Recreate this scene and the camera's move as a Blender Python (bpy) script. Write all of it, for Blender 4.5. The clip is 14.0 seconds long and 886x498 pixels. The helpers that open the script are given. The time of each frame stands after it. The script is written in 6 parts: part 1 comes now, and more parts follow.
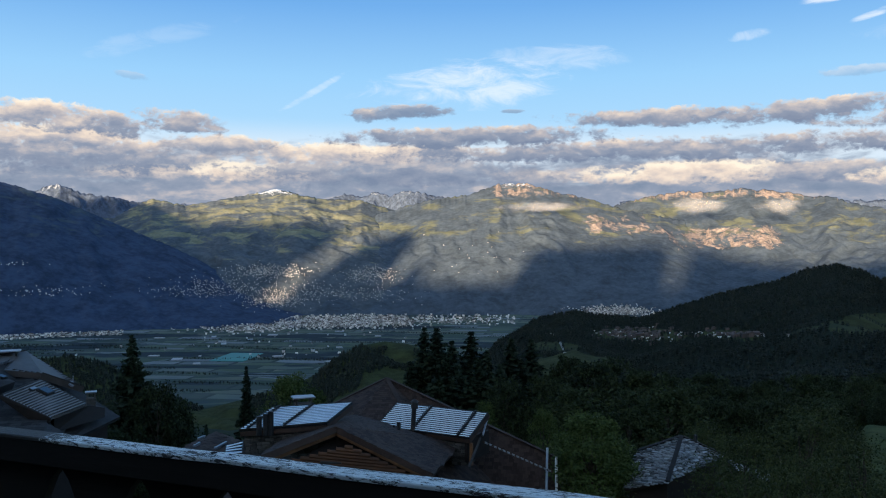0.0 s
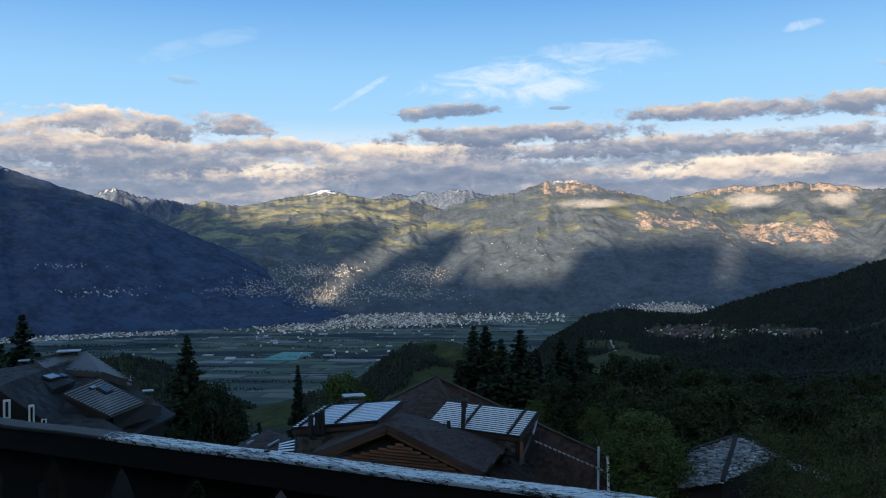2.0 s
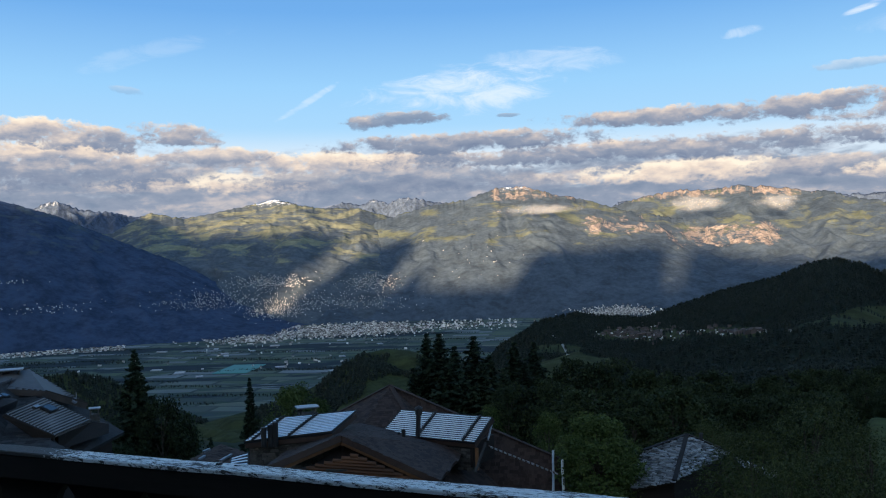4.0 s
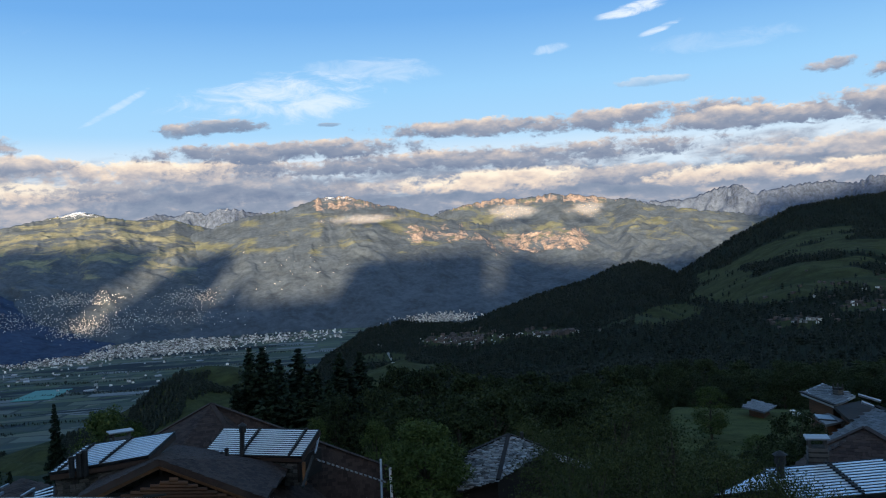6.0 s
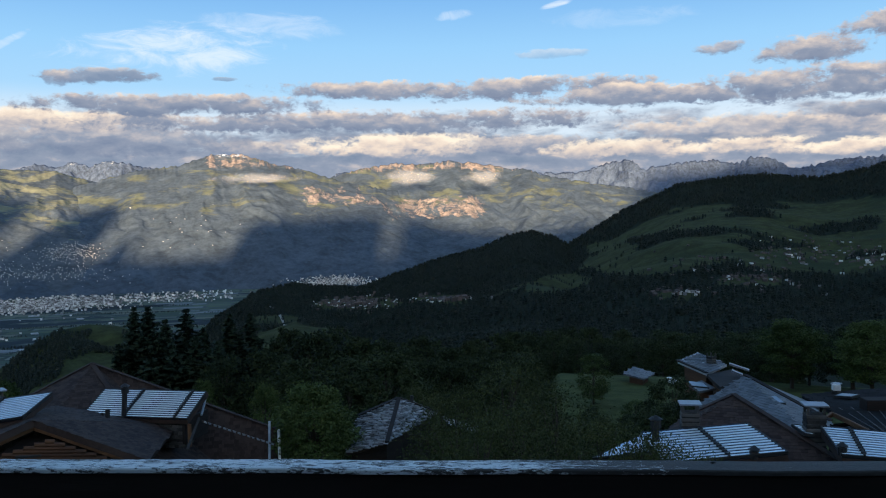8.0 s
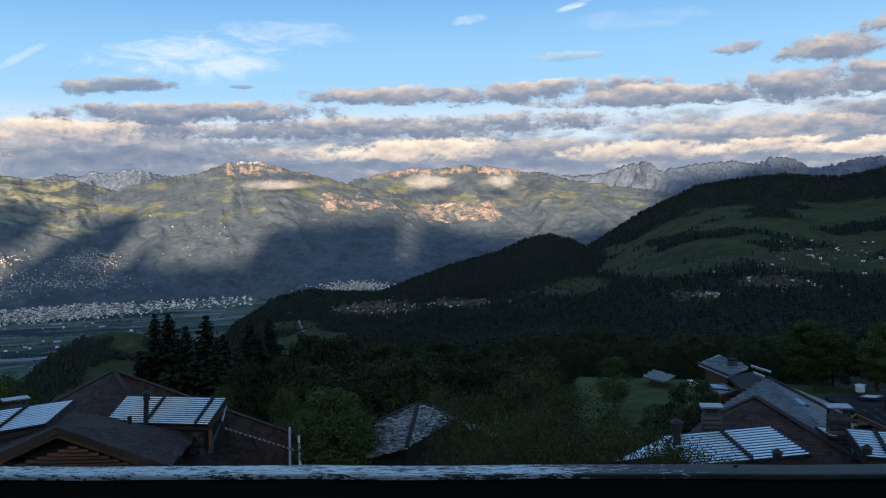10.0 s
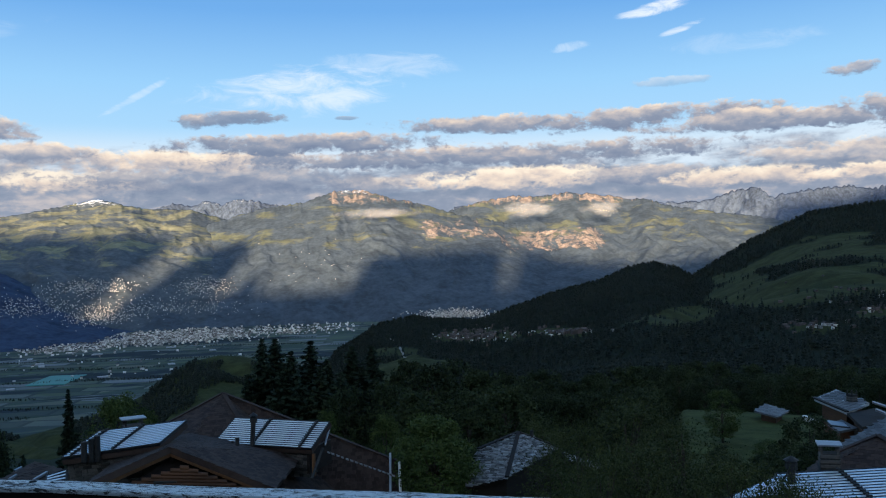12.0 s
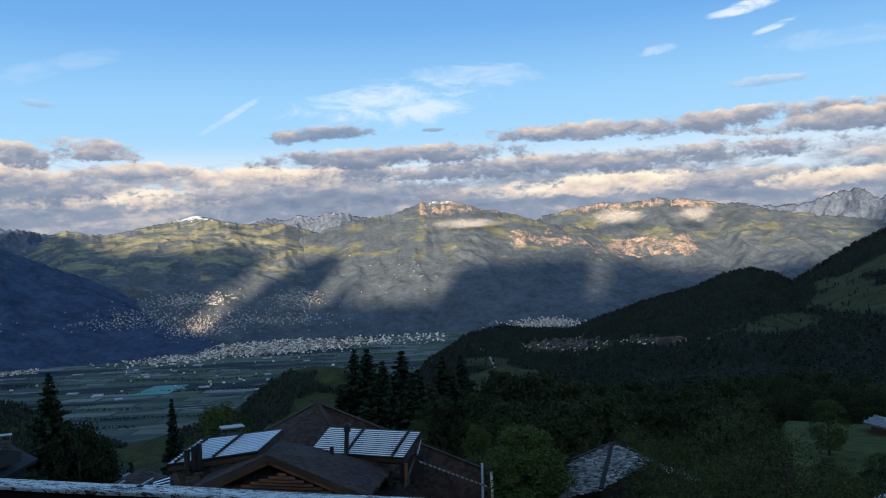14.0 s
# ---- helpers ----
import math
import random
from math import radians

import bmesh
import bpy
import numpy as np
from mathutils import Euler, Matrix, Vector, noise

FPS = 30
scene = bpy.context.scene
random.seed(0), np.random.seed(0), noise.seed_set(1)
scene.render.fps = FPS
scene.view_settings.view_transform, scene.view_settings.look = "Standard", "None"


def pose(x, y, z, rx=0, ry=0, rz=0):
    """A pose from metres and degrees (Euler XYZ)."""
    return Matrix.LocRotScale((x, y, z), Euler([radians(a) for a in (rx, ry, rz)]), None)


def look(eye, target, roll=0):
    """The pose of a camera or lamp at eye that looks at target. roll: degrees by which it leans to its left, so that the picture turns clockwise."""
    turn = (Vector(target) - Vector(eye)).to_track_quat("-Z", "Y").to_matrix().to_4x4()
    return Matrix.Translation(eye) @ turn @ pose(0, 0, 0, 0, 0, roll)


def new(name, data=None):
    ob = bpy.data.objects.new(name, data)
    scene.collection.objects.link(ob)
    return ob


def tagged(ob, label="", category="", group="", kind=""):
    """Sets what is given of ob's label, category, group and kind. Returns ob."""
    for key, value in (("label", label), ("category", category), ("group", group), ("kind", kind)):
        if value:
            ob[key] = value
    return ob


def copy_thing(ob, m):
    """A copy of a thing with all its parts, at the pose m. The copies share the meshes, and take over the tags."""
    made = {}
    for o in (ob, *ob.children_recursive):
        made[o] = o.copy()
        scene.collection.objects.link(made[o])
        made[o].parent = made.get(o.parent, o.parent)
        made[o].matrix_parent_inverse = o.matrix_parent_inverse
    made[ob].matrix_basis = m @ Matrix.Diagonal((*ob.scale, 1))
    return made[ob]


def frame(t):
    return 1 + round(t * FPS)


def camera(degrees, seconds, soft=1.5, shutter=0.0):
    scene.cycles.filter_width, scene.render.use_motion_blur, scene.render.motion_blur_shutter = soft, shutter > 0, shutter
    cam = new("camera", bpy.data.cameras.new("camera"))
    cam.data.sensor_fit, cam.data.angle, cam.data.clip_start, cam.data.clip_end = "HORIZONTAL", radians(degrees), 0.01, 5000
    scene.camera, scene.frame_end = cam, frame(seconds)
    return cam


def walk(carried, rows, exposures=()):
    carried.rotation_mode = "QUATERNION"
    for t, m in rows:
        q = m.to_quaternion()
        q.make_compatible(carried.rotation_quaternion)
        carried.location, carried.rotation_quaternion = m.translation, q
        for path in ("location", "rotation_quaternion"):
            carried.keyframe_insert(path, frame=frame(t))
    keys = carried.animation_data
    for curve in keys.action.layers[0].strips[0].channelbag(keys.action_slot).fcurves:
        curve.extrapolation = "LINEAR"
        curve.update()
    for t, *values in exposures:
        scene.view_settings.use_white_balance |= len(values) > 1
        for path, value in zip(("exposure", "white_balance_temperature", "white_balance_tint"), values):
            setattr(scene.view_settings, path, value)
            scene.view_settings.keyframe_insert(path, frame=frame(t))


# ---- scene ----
cam = camera(56.08, 14.0, soft=1.1)
PATH = [
    (0.0, pose(0, 0, 0.004, 90.000, -0.000, 0.000)),
    (0.5, pose(0, 0, 0.005, 90.072, -0.029, 1.486)),
    (1.0, pose(0, 0, 0.006, 90.515, -0.033, 2.844)),
    (1.5, pose(0, 0, 0.008, 90.342, 0.077, 3.064)),
    (2.0, pose(0, 0, 0.006, 89.915, 0.604, 3.313)),
    (2.2, pose(0, 0, 0.006, 89.856, 0.474, 3.640)),
    (4.3, pose(0, 0, 0, 90.453, 1.984, -1.711)),
    (4.5, pose(0, 0, 0, 90.509, 2.133, -2.994)),
    (5.0, pose(0, 0, 0, 91.056, 2.684, -5.484)),
    (5.5, pose(0, 0, 0, 91.277, 3.474, -8.324)),
    (6.0, pose(0, 0, -0.002, 90.554, 2.989, -12.133)),
    (6.5, pose(0, 0, -0.003, 89.497, 2.168, -14.756)),
    (7.0, pose(0, 0, -0.004, 88.547, 1.610, -16.575)),
    (7.5, pose(0, 0, -0.005, 88.014, 1.042, -18.277)),
    (8.0, pose(0, 0, -0.005, 87.891, 0.949, -19.258)),
    (10.5, pose(0, 0, -0.004, 88.553, 1.896, -17.250)),
    (11.0, pose(0, 0, -0.004, 89.094, 1.909, -15.873)),
    (11.5, pose(0, 0, -0.003, 89.772, 1.625, -13.678)),
    (12.0, pose(0, 0, -0.003, 90.309, 1.582, -11.152)),
    (12.5, pose(0, 0, -0.003, 90.569, 1.842, -8.954)),
    (13.0, pose(0, 0, -0.004, 90.688, 2.040, -7.393)),
    (13.5, pose(0, 0, -0.005, 91.071, 2.570, -5.968)),
    (14.0, pose(0, 0, -0.007, 91.195, 2.495, -5.062)),
]
walk(cam, PATH, exposures=((0.0, 1.5, 6250, 10), (14.0, 1.5, 6250, 10)))

# ---- light: low sun from behind the camera, blue evening sky ----
SUN_TURN, SUN_UP = 20.0, 5.0      # degrees: where the light travels to, seen from above; height of the sun
world = bpy.data.worlds.new("world")
scene.world = world
world.use_nodes = True
wn = world.node_tree
sky = wn.nodes.new("ShaderNodeTexSky")
sky.sky_type = "NISHITA"
sky.sun_disc = False
sky.sun_elevation = radians(SUN_UP)
sky.ozone_density = 2.0
sky.sun_rotation = radians(SUN_TURN + 180)
wn.nodes["Background"].inputs["Strength"].default_value = 0.165
wn.links.new(sky.outputs[0], wn.nodes["Background"].inputs["Color"])
sun_data = bpy.data.lights.new("sun", "SUN")
sun_data.energy, sun_data.angle, sun_data.color = 5.0, radians(1.3), (1.0, 0.745, 0.47)
sun = new("sun", sun_data)
ca, sa = math.cos(radians(SUN_TURN)), math.sin(radians(SUN_TURN))
ce, se = math.cos(radians(SUN_UP)), math.sin(radians(SUN_UP))
sun.matrix_world = look((-sa * ce * 900, -ca * ce * 900, se * 900), (0, 0, 0))


# ---- small helpers ----
def P(az, el, r):
    """A point by compass turn, height angle (degrees) and level distance from the balcony."""
    a = radians(az)
    return Vector((math.sin(a) * r, math.cos(a) * r, math.tan(radians(el)) * r))


def mesh_ob(name, verts, faces, mat, parent=None, label="", smooth=False):
    me = bpy.data.meshes.new(name)
    me.from_pydata([tuple(v) for v in verts], [], faces)
    me.update()
    if mat:
        me.materials.append(mat)
    if smooth:
        me.polygons.foreach_set("use_smooth", [True] * len(me.polygons))
    ob = new(name, me)
    if parent:
        ob.parent = parent
    if label:
        tagged(ob, label)
    return ob


def part(name, bm, mat, parent=None, label=""):
    me = bpy.data.meshes.new(name)
    bmesh.ops.recalc_face_normals(bm, faces=bm.faces)
    bm.to_mesh(me)
    bm.free()
    me.materials.append(mat)
    ob = new(name, me)
    if parent:
        ob.parent = parent
    if label:
        tagged(ob, label)
    return ob


def thing(name, label, category, group="", at=(0, 0, 0)):
    ob = new(name)
    ob.location = at
    return tagged(ob, label, category, group)


def box_into(bm, c, ax, ay, az, sx, sy, sz, bevel=0.0):
    """A box with its centre c, along three unit axes, of the given full sizes."""
    m = Matrix((ax, ay, az)).transposed().to_4x4()
    m = Matrix.Translation(c) @ m @ Matrix.Diagonal((sx, sy, sz, 1))
    made = bmesh.ops.create_cube(bm, size=1, matrix=m)
    if bevel:
        edges = list({e for v in made["verts"] for e in v.link_edges})
        bmesh.ops.bevel(bm, geom=edges, offset=bevel, segments=1, affect="EDGES")


def beam_into(bm, a, b, w, h, up=(0, 0, 1), bevel=0.0):
    a, b = Vector(a), Vector(b)
    x = (b - a)
    n = x.length
    x.normalize()
    y = Vector(up).cross(x)
    y.normalize()
    box_into(bm, (a + b) / 2, x, y, x.cross(y), n, w, h, bevel)


def rod_into(bm, a, b, r0, r1, n=8):
    a, b = Vector(a), Vector(b)
    d = b - a
    m = Matrix.Translation((a + b) / 2) @ d.to_track_quat("Z", "Y").to_matrix().to_4x4()
    bmesh.ops.create_cone(bm, cap_ends=True, segments=n, radius1=r0, radius2=r1, depth=d.length, matrix=m)


def slab_into(bm, pts, thick):
    """A plate with the given corners as its upper face."""
    pts = [Vector(p) for p in pts]
    n = (pts[1] - pts[0]).cross(pts[2] - pts[0]).normalized()
    if n.z < 0:
        n = -n
    top = [bm.verts.new(p) for p in pts]
    low = [bm.verts.new(p - n * thick) for p in pts]
    bm.faces.new(top)
    bm.faces.new(list(reversed(low)))
    k = len(pts)
    for i in range(k):
        bm.faces.new((top[i], low[i], low[(i + 1) % k], top[(i + 1) % k]))


# ---- materials ----
class Nodes:
    def __init__(self, name):
        self.mat = bpy.data.materials.new(name)
        self.mat.use_nodes = True
        self.t = self.mat.node_tree
        self.bsdf = self.t.nodes["Principled BSDF"]
        self.out = self.t.nodes["Material Output"]

    def put(self, socket, value):
        if isinstance(value, bpy.types.NodeSocket):
            self.t.links.new(value, socket)
        elif value is not None:
            socket.default_value = value

    def coord(self, kind="Object"):
        return self.t.nodes.new("ShaderNodeTexCoord").outputs[kind]

    def scaled(self, vec, s, turn=(0, 0, 0)):
        n = self.t.nodes.new("ShaderNodeMapping")
        self.put(n.inputs["Vector"], vec)
        n.inputs["Scale"].default_value = s
        n.inputs["Rotation"].default_value = turn
        return n.outputs[0]

    def noise(self, vec, scale, detail=4, rough=0.55, distort=0.0):
        n = self.t.nodes.new("ShaderNodeTexNoise")
        self.put(n.inputs["Vector"], vec)
        n.inputs["Scale"].default_value = scale
        n.inputs["Detail"].default_value = detail
        n.inputs["Roughness"].default_value = rough
        n.inputs["Distortion"].default_value = distort
        return n.outputs["Fac"]

    def voronoi(self, vec, scale, out="Color", rand=1.0):
        n = self.t.nodes.new("ShaderNodeTexVoronoi")
        self.put(n.inputs["Vector"], vec)
        n.inputs["Scale"].default_value = scale
        n.inputs["Randomness"].default_value = rand
        return n.outputs[out]

    def math(self, op, a, b=0.0, c=None, clamp=False):
        n = self.t.nodes.new("ShaderNodeMath")
        n.operation = op
        n.use_clamp = clamp
        self.put(n.inputs[0], a)
        self.put(n.inputs[1], b)
        if c is not None:
            self.put(n.inputs[2], c)
        return n.outputs[0]

    def step(self, v, lo, hi, smooth=True):
        n = self.t.nodes.new("ShaderNodeMapRange")
        if smooth:
            n.interpolation_type = "SMOOTHSTEP"
        self.put(n.inputs[0], v)
        n.inputs[1].default_value, n.inputs[2].default_value = lo, hi
        return n.outputs[0]

    def mix(self, f, a, b, mode="MIX"):
        n = self.t.nodes.new("ShaderNodeMix")
        n.data_type, n.blend_type = "RGBA", mode
        self.put(n.inputs[0], f)
        for s, v in ((n.inputs[6], a), (n.inputs[7], b)):
            self.put(s, (*v, 1) if isinstance(v, tuple) else v)
        return n.outputs[2]

    def ramp(self, f, stops):
        n = self.t.nodes.new("ShaderNodeValToRGB")
        self.put(n.inputs[0], f)
        el = n.color_ramp.elements
        while len(el) < len(stops):
            el.new(0.5)
        for e, (p, c) in zip(el, stops):
            e.position, e.color = p, (*c, 1)
        return n.outputs[0]

    def xyz(self, vec):
        n = self.t.nodes.new("ShaderNodeSeparateXYZ")
        self.put(n.inputs[0], vec)
        return n.outputs

    def vec(self, x, y, z):
        n = self.t.nodes.new("ShaderNodeCombineXYZ")
        for s, v in zip(n.inputs, (x, y, z)):
            self.put(s, v)
        return n.outputs[0]

    def bump(self, h, strength, dist):
        n = self.t.nodes.new("ShaderNodeBump")
        n.inputs["Strength"].default_value, n.inputs["Distance"].default_value = strength, dist
        self.put(n.inputs["Height"], h)
        self.put(self.bsdf.inputs["Normal"], n.outputs[0])

    def rand(self):
        return self.t.nodes.new("ShaderNodeObjectInfo").outputs["Random"]

    def island(self):
        return self.t.nodes.new("ShaderNodeNewGeometry").outputs["Random Per Island"]

    def done(self, color, rough=0.8, metal=0.0, spec=0.3):
        self.put(self.bsdf.inputs["Base Color"], (*color, 1) if isinstance(color, tuple) else color)
        self.put(self.bsdf.inputs["Roughness"], rough)
        self.put(self.bsdf.inputs["Metallic"], metal)
        self.put(self.bsdf.inputs["Specular IOR Level"], spec)
        return self.mat


def grainy(name, dark, light, scale, rough=0.8, metal=0.0, bump=0.3, dist=0.01, stretch=(1, 1, 1), spec=0.3, random_by=None):
    """A surface with stains at a large scale and grain at a small one."""
    n = Nodes(name)
    c = n.scaled(n.coord(), stretch)
    big, small = n.noise(c, scale * 0.13, 3), n.noise(c, scale, 6, 0.65)
    f = n.math("ADD", n.math("MULTIPLY", big, 0.6), n.math("MULTIPLY", small, 0.55))
    if random_by:
        r = n.rand() if random_by == "object" else n.island()
        f = n.math("ADD", f, n.math("MULTIPLY", n.math("SUBTRACT", r, 0.5), 0.45))
    col = n.mix(n.step(f, 0.3, 0.85), dark, light)
    n.bump(small, bump, dist)
    return n.done(col, rough, metal, spec)


def foliage(name, dark, light, rough=0.7):
    n = Nodes(name)
    f = n.math("ADD", n.math("MULTIPLY", n.island(), 0.55), n.math("MULTIPLY", n.noise(n.coord(), 0.5, 3), 0.5))
    f = n.math("ADD", f, n.math("MULTIPLY", n.math("SUBTRACT", n.rand(), 0.5), 0.3))
    return n.done(n.mix(n.step(f, 0.2, 0.85), dark, light), rough, 0, 0.15)


M_SPRUCE = foliage("spruce_needles", (0.010, 0.017, 0.010), (0.034, 0.05, 0.026))
M_LEAF = foliage("green_leaves", (0.032, 0.048, 0.013), (0.084, 0.115, 0.032))
M_LEAF_DULL = foliage("dull_leaves", (0.03, 0.038, 0.013), (0.075, 0.088, 0.028))
M_LEAF_DARK = foliage("dark_leaves", (0.014, 0.021, 0.009), (0.048, 0.062, 0.022))
M_FAR_TREE = foliage("far_trees", (0.013, 0.018, 0.013), (0.028, 0.034, 0.023))
M_BARK = grainy("bark", (0.03, 0.022, 0.016), (0.09, 0.07, 0.055), 9, 0.9)
M_ROOF = grainy("brown_shingle", (0.026, 0.015, 0.012), (0.064, 0.04, 0.031), 7, 0.85, bump=0.5, dist=0.02, random_by="island")
M_ROOF_SLATE = grainy("grey_slate_shingle", (0.026, 0.025, 0.026), (0.06, 0.058, 0.06), 5, 0.85, bump=0.4, dist=0.01, spec=0.15, random_by="island")
M_STONE_SLAB = grainy("stone_slab", (0.06, 0.06, 0.06), (0.42, 0.42, 0.42), 6, 0.6, bump=0.6, dist=0.02, random_by="object")
M_STONE_SLAB_FINE = grainy("fine_stone_slab", (0.04, 0.04, 0.04), (0.34, 0.34, 0.34), 6, 0.6, bump=0.6, dist=0.02, random_by="island")
M_SEAM = grainy("standing_seam_metal", (0.055, 0.046, 0.043), (0.115, 0.098, 0.09), 2.2, 0.5, 0.0, bump=0.15)
M_SEAM_PALE = grainy("pale_seam_metal", (0.16, 0.145, 0.14), (0.3, 0.27, 0.26), 2.2, 0.5, 0.0, bump=0.15)
M_ROOF_DARK = grainy("dark_sheet_roof", (0.012, 0.0115, 0.012), (0.03, 0.029, 0.03), 4, 0.95, bump=0.3, spec=0.08)
M_ROOF_GREY = grainy("weathered_grey_slate", (0.06, 0.059, 0.061), (0.13, 0.128, 0.132), 5, 0.55, bump=0.4, dist=0.01, spec=0.4, random_by="island")
# ribs coloured darker than the seamed sheets, as their shadow lines
M_RIB = grainy("seam_rib", (0.03, 0.026, 0.025), (0.06, 0.053, 0.05), 3, 0.6)
M_STONE = grainy("wall_stone", (0.025, 0.023, 0.021), (0.10, 0.092, 0.085), 5, 0.9, bump=0.7, dist=0.03, random_by="object")
M_LOG = grainy("larch_logs", (0.045, 0.019, 0.009), (0.14, 0.06, 0.026), 6, 0.7, stretch=(0.35, 0.35, 3))
M_WOOD_DARK = grainy("dark_timber", (0.008, 0.005, 0.004), (0.026, 0.017, 0.012), 8, 0.8, stretch=(0.4, 0.4, 3))
M_WOOD_ORANGE = grainy("orange_barge_board", (0.09, 0.04, 0.018), (0.2, 0.095, 0.042), 8, 0.7)
M_TUBE = grainy("bright_tube_glass", (0.8, 0.82, 0.85), (0.92, 0.94, 0.96), 2, 0.22, 0.5, bump=0.02)
M_ABSORBER = grainy("dark_absorber", (0.006, 0.008, 0.014), (0.018, 0.022, 0.035), 5, 0.35)
M_ZINC = grainy("zinc_sheet", (0.22, 0.235, 0.26), (0.42, 0.44, 0.47), 4, 0.4, 0.6, bump=0.1)
M_BLACK = grainy("sooty_pipe", (0.01, 0.01, 0.011), (0.035, 0.034, 0.034), 8, 0.6)
M_GLASS_DARK = grainy("window_glass", (0.01, 0.012, 0.016), (0.02, 0.023, 0.03), 2, 0.08, bump=0.0)
M_PLASTER = grainy("white_plaster", (0.5, 0.48, 0.45), (0.78, 0.76, 0.72), 3, 0.9, random_by="island")
M_RED_ROOF = grainy("tile_roof", (0.06, 0.05, 0.048), (0.13, 0.10, 0.09), 3, 0.85, random_by="island")


UP = Vector((0, 0, 1))


# ---- land: noise on arrays ----
PERM = np.random.RandomState(7).permutation(512)
GRAD = np.array([(math.cos(i * math.pi / 8), math.sin(i * math.pi / 8)) for i in range(16)])


def gnoise(x, y):
    xi, yi = np.floor(x).astype(int), np.floor(y).astype(int)
    xf, yf = x - xi, y - yi
    u, v = xf * xf * xf * (xf * (xf * 6 - 15) + 10), yf * yf * yf * (yf * (yf * 6 - 15) + 10)

    def corner(i, j):
        g = GRAD[PERM[(PERM[(xi + i) % 512] + yi + j) % 512] % 16]
        return g[..., 0] * (xf - i) + g[..., 1] * (yf - j)
    a = corner(0, 0) * (1 - u) + corner(1, 0) * u
    b = corner(0, 1) * (1 - u) + corner(1, 1) * u
    return (a * (1 - v) + b * v) * 1.5


def fbm(x, y, octaves=5, gain=0.5, ridged=False):
    total, amp = np.zeros(np.broadcast(x, y).shape), 1.0
    for k in range(octaves):
        n = gnoise(x * 2 ** k + 17.3 * k, y * 2 ** k + 9.1 * k)
        total = total + amp * ((1 - 2 * np.abs(n)) if ridged else n)
        amp *= gain
    return total


def curve(points):
    xs, ys = zip(*points)
    return lambda a: np.interp(a, xs, ys)


def grid_mesh(name, x, y, z, mat, label, category):
    n, m = x.shape
    idx = np.arange(n * m).reshape(n, m)
    quads = np.stack([idx[:-1, :-1], idx[1:, :-1], idx[1:, 1:], idx[:-1, 1:]], -1).reshape(-1, 4)
    me = bpy.data.meshes.new(name)
    me.vertices.add(n * m)
    me.vertices.foreach_set("co", np.stack([x, y, z], -1).ravel())
    me.loops.add(quads.size)
    me.loops.foreach_set("vertex_index", quads.ravel())
    me.polygons.add(len(quads))
    me.polygons.foreach_set("loop_start", np.arange(0, quads.size, 4))
    me.polygons.foreach_set("loop_total", np.full(len(quads), 4))
    me.polygons.foreach_set("use_smooth", np.ones(len(quads), bool))
    me.update(calc_edges=True)
    me.validate()
    me.materials.append(mat)
    ob = new(name, me)
    return tagged(ob, label, category, kind="structure")


VALLEY = -230.0


def land_material(name, forest, meadow, rock, rock_amount, meadow_scale, meadow_amount, snow_from=9999, snow=(0.6, 0.63, 0.68)):
    n = Nodes(name)
    p = n.coord()
    x, y, z = n.xyz(p)
    wood = n.noise(p, 0.05, 7, 0.72)
    stand = n.noise(n.scaled(p, (1, 1, 1.6)), 0.012, 6, 0.62, 0.3)
    patch = n.noise(n.scaled(p, (1, 1, 2.6)), meadow_scale, 7, 0.66, 0.5)
    lots = n.voronoi(n.scaled(p, (1, 1, 1.7)), 0.03)
    lot = n.xyz(lots)[0]
    f = n.math("ADD", n.math("MULTIPLY", wood, 0.5), n.math("MULTIPLY", stand, 0.5))
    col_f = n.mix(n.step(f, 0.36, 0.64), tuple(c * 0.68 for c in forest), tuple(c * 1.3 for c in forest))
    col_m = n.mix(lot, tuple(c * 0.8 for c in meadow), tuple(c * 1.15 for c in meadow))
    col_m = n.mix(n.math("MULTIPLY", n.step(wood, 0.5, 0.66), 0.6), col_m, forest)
    patch = n.math("SUBTRACT", patch, n.math("MULTIPLY", n.step(z, 70.0, -60.0), 0.16))     # pastures lie high up; fewer below, which puts the lower slopes' blue shade into colour
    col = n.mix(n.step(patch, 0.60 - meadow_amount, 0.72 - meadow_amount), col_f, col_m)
    geo = n.t.nodes.new("ShaderNodeNewGeometry")
    steep = n.xyz(geo.outputs["True Normal"])[2]
    # runnels down the fall line
    streak = n.noise(n.scaled(p, (1.0, 0.6, 0.45)), 0.022, 9, 0.7, 0.6)
    cliff = n.math("ADD", n.math("MULTIPLY", n.math("SUBTRACT", 1.0, steep), 0.5), n.math("MULTIPLY", streak, 0.8))
    cliff = n.math("ADD", cliff, rock_amount(n, x, y, z))
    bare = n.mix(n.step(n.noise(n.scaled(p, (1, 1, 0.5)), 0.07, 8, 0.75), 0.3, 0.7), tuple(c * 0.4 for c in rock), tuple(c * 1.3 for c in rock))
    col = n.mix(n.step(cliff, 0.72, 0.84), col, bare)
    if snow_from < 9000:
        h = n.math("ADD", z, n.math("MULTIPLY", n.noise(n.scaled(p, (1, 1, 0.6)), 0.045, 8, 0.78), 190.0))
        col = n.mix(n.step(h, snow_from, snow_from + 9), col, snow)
    n.bump(n.math("ADD", n.math("MULTIPLY", wood, 0.7), n.math("MULTIPLY", streak, 1.5)), 0.07, 6.0)
    return n.done(col, 0.95, 0, 0.05)


def bell(n, v, centre, width):
    """1 at centre, 0 at width away from it."""
    return n.step(n.math("ABSOLUTE", n.math("SUBTRACT", v, centre)), width, width * 0.35)


def bare_none(n, x, y, z):
    return n.math("MULTIPLY", n.step(z, 120.0, 420.0), 0.2)


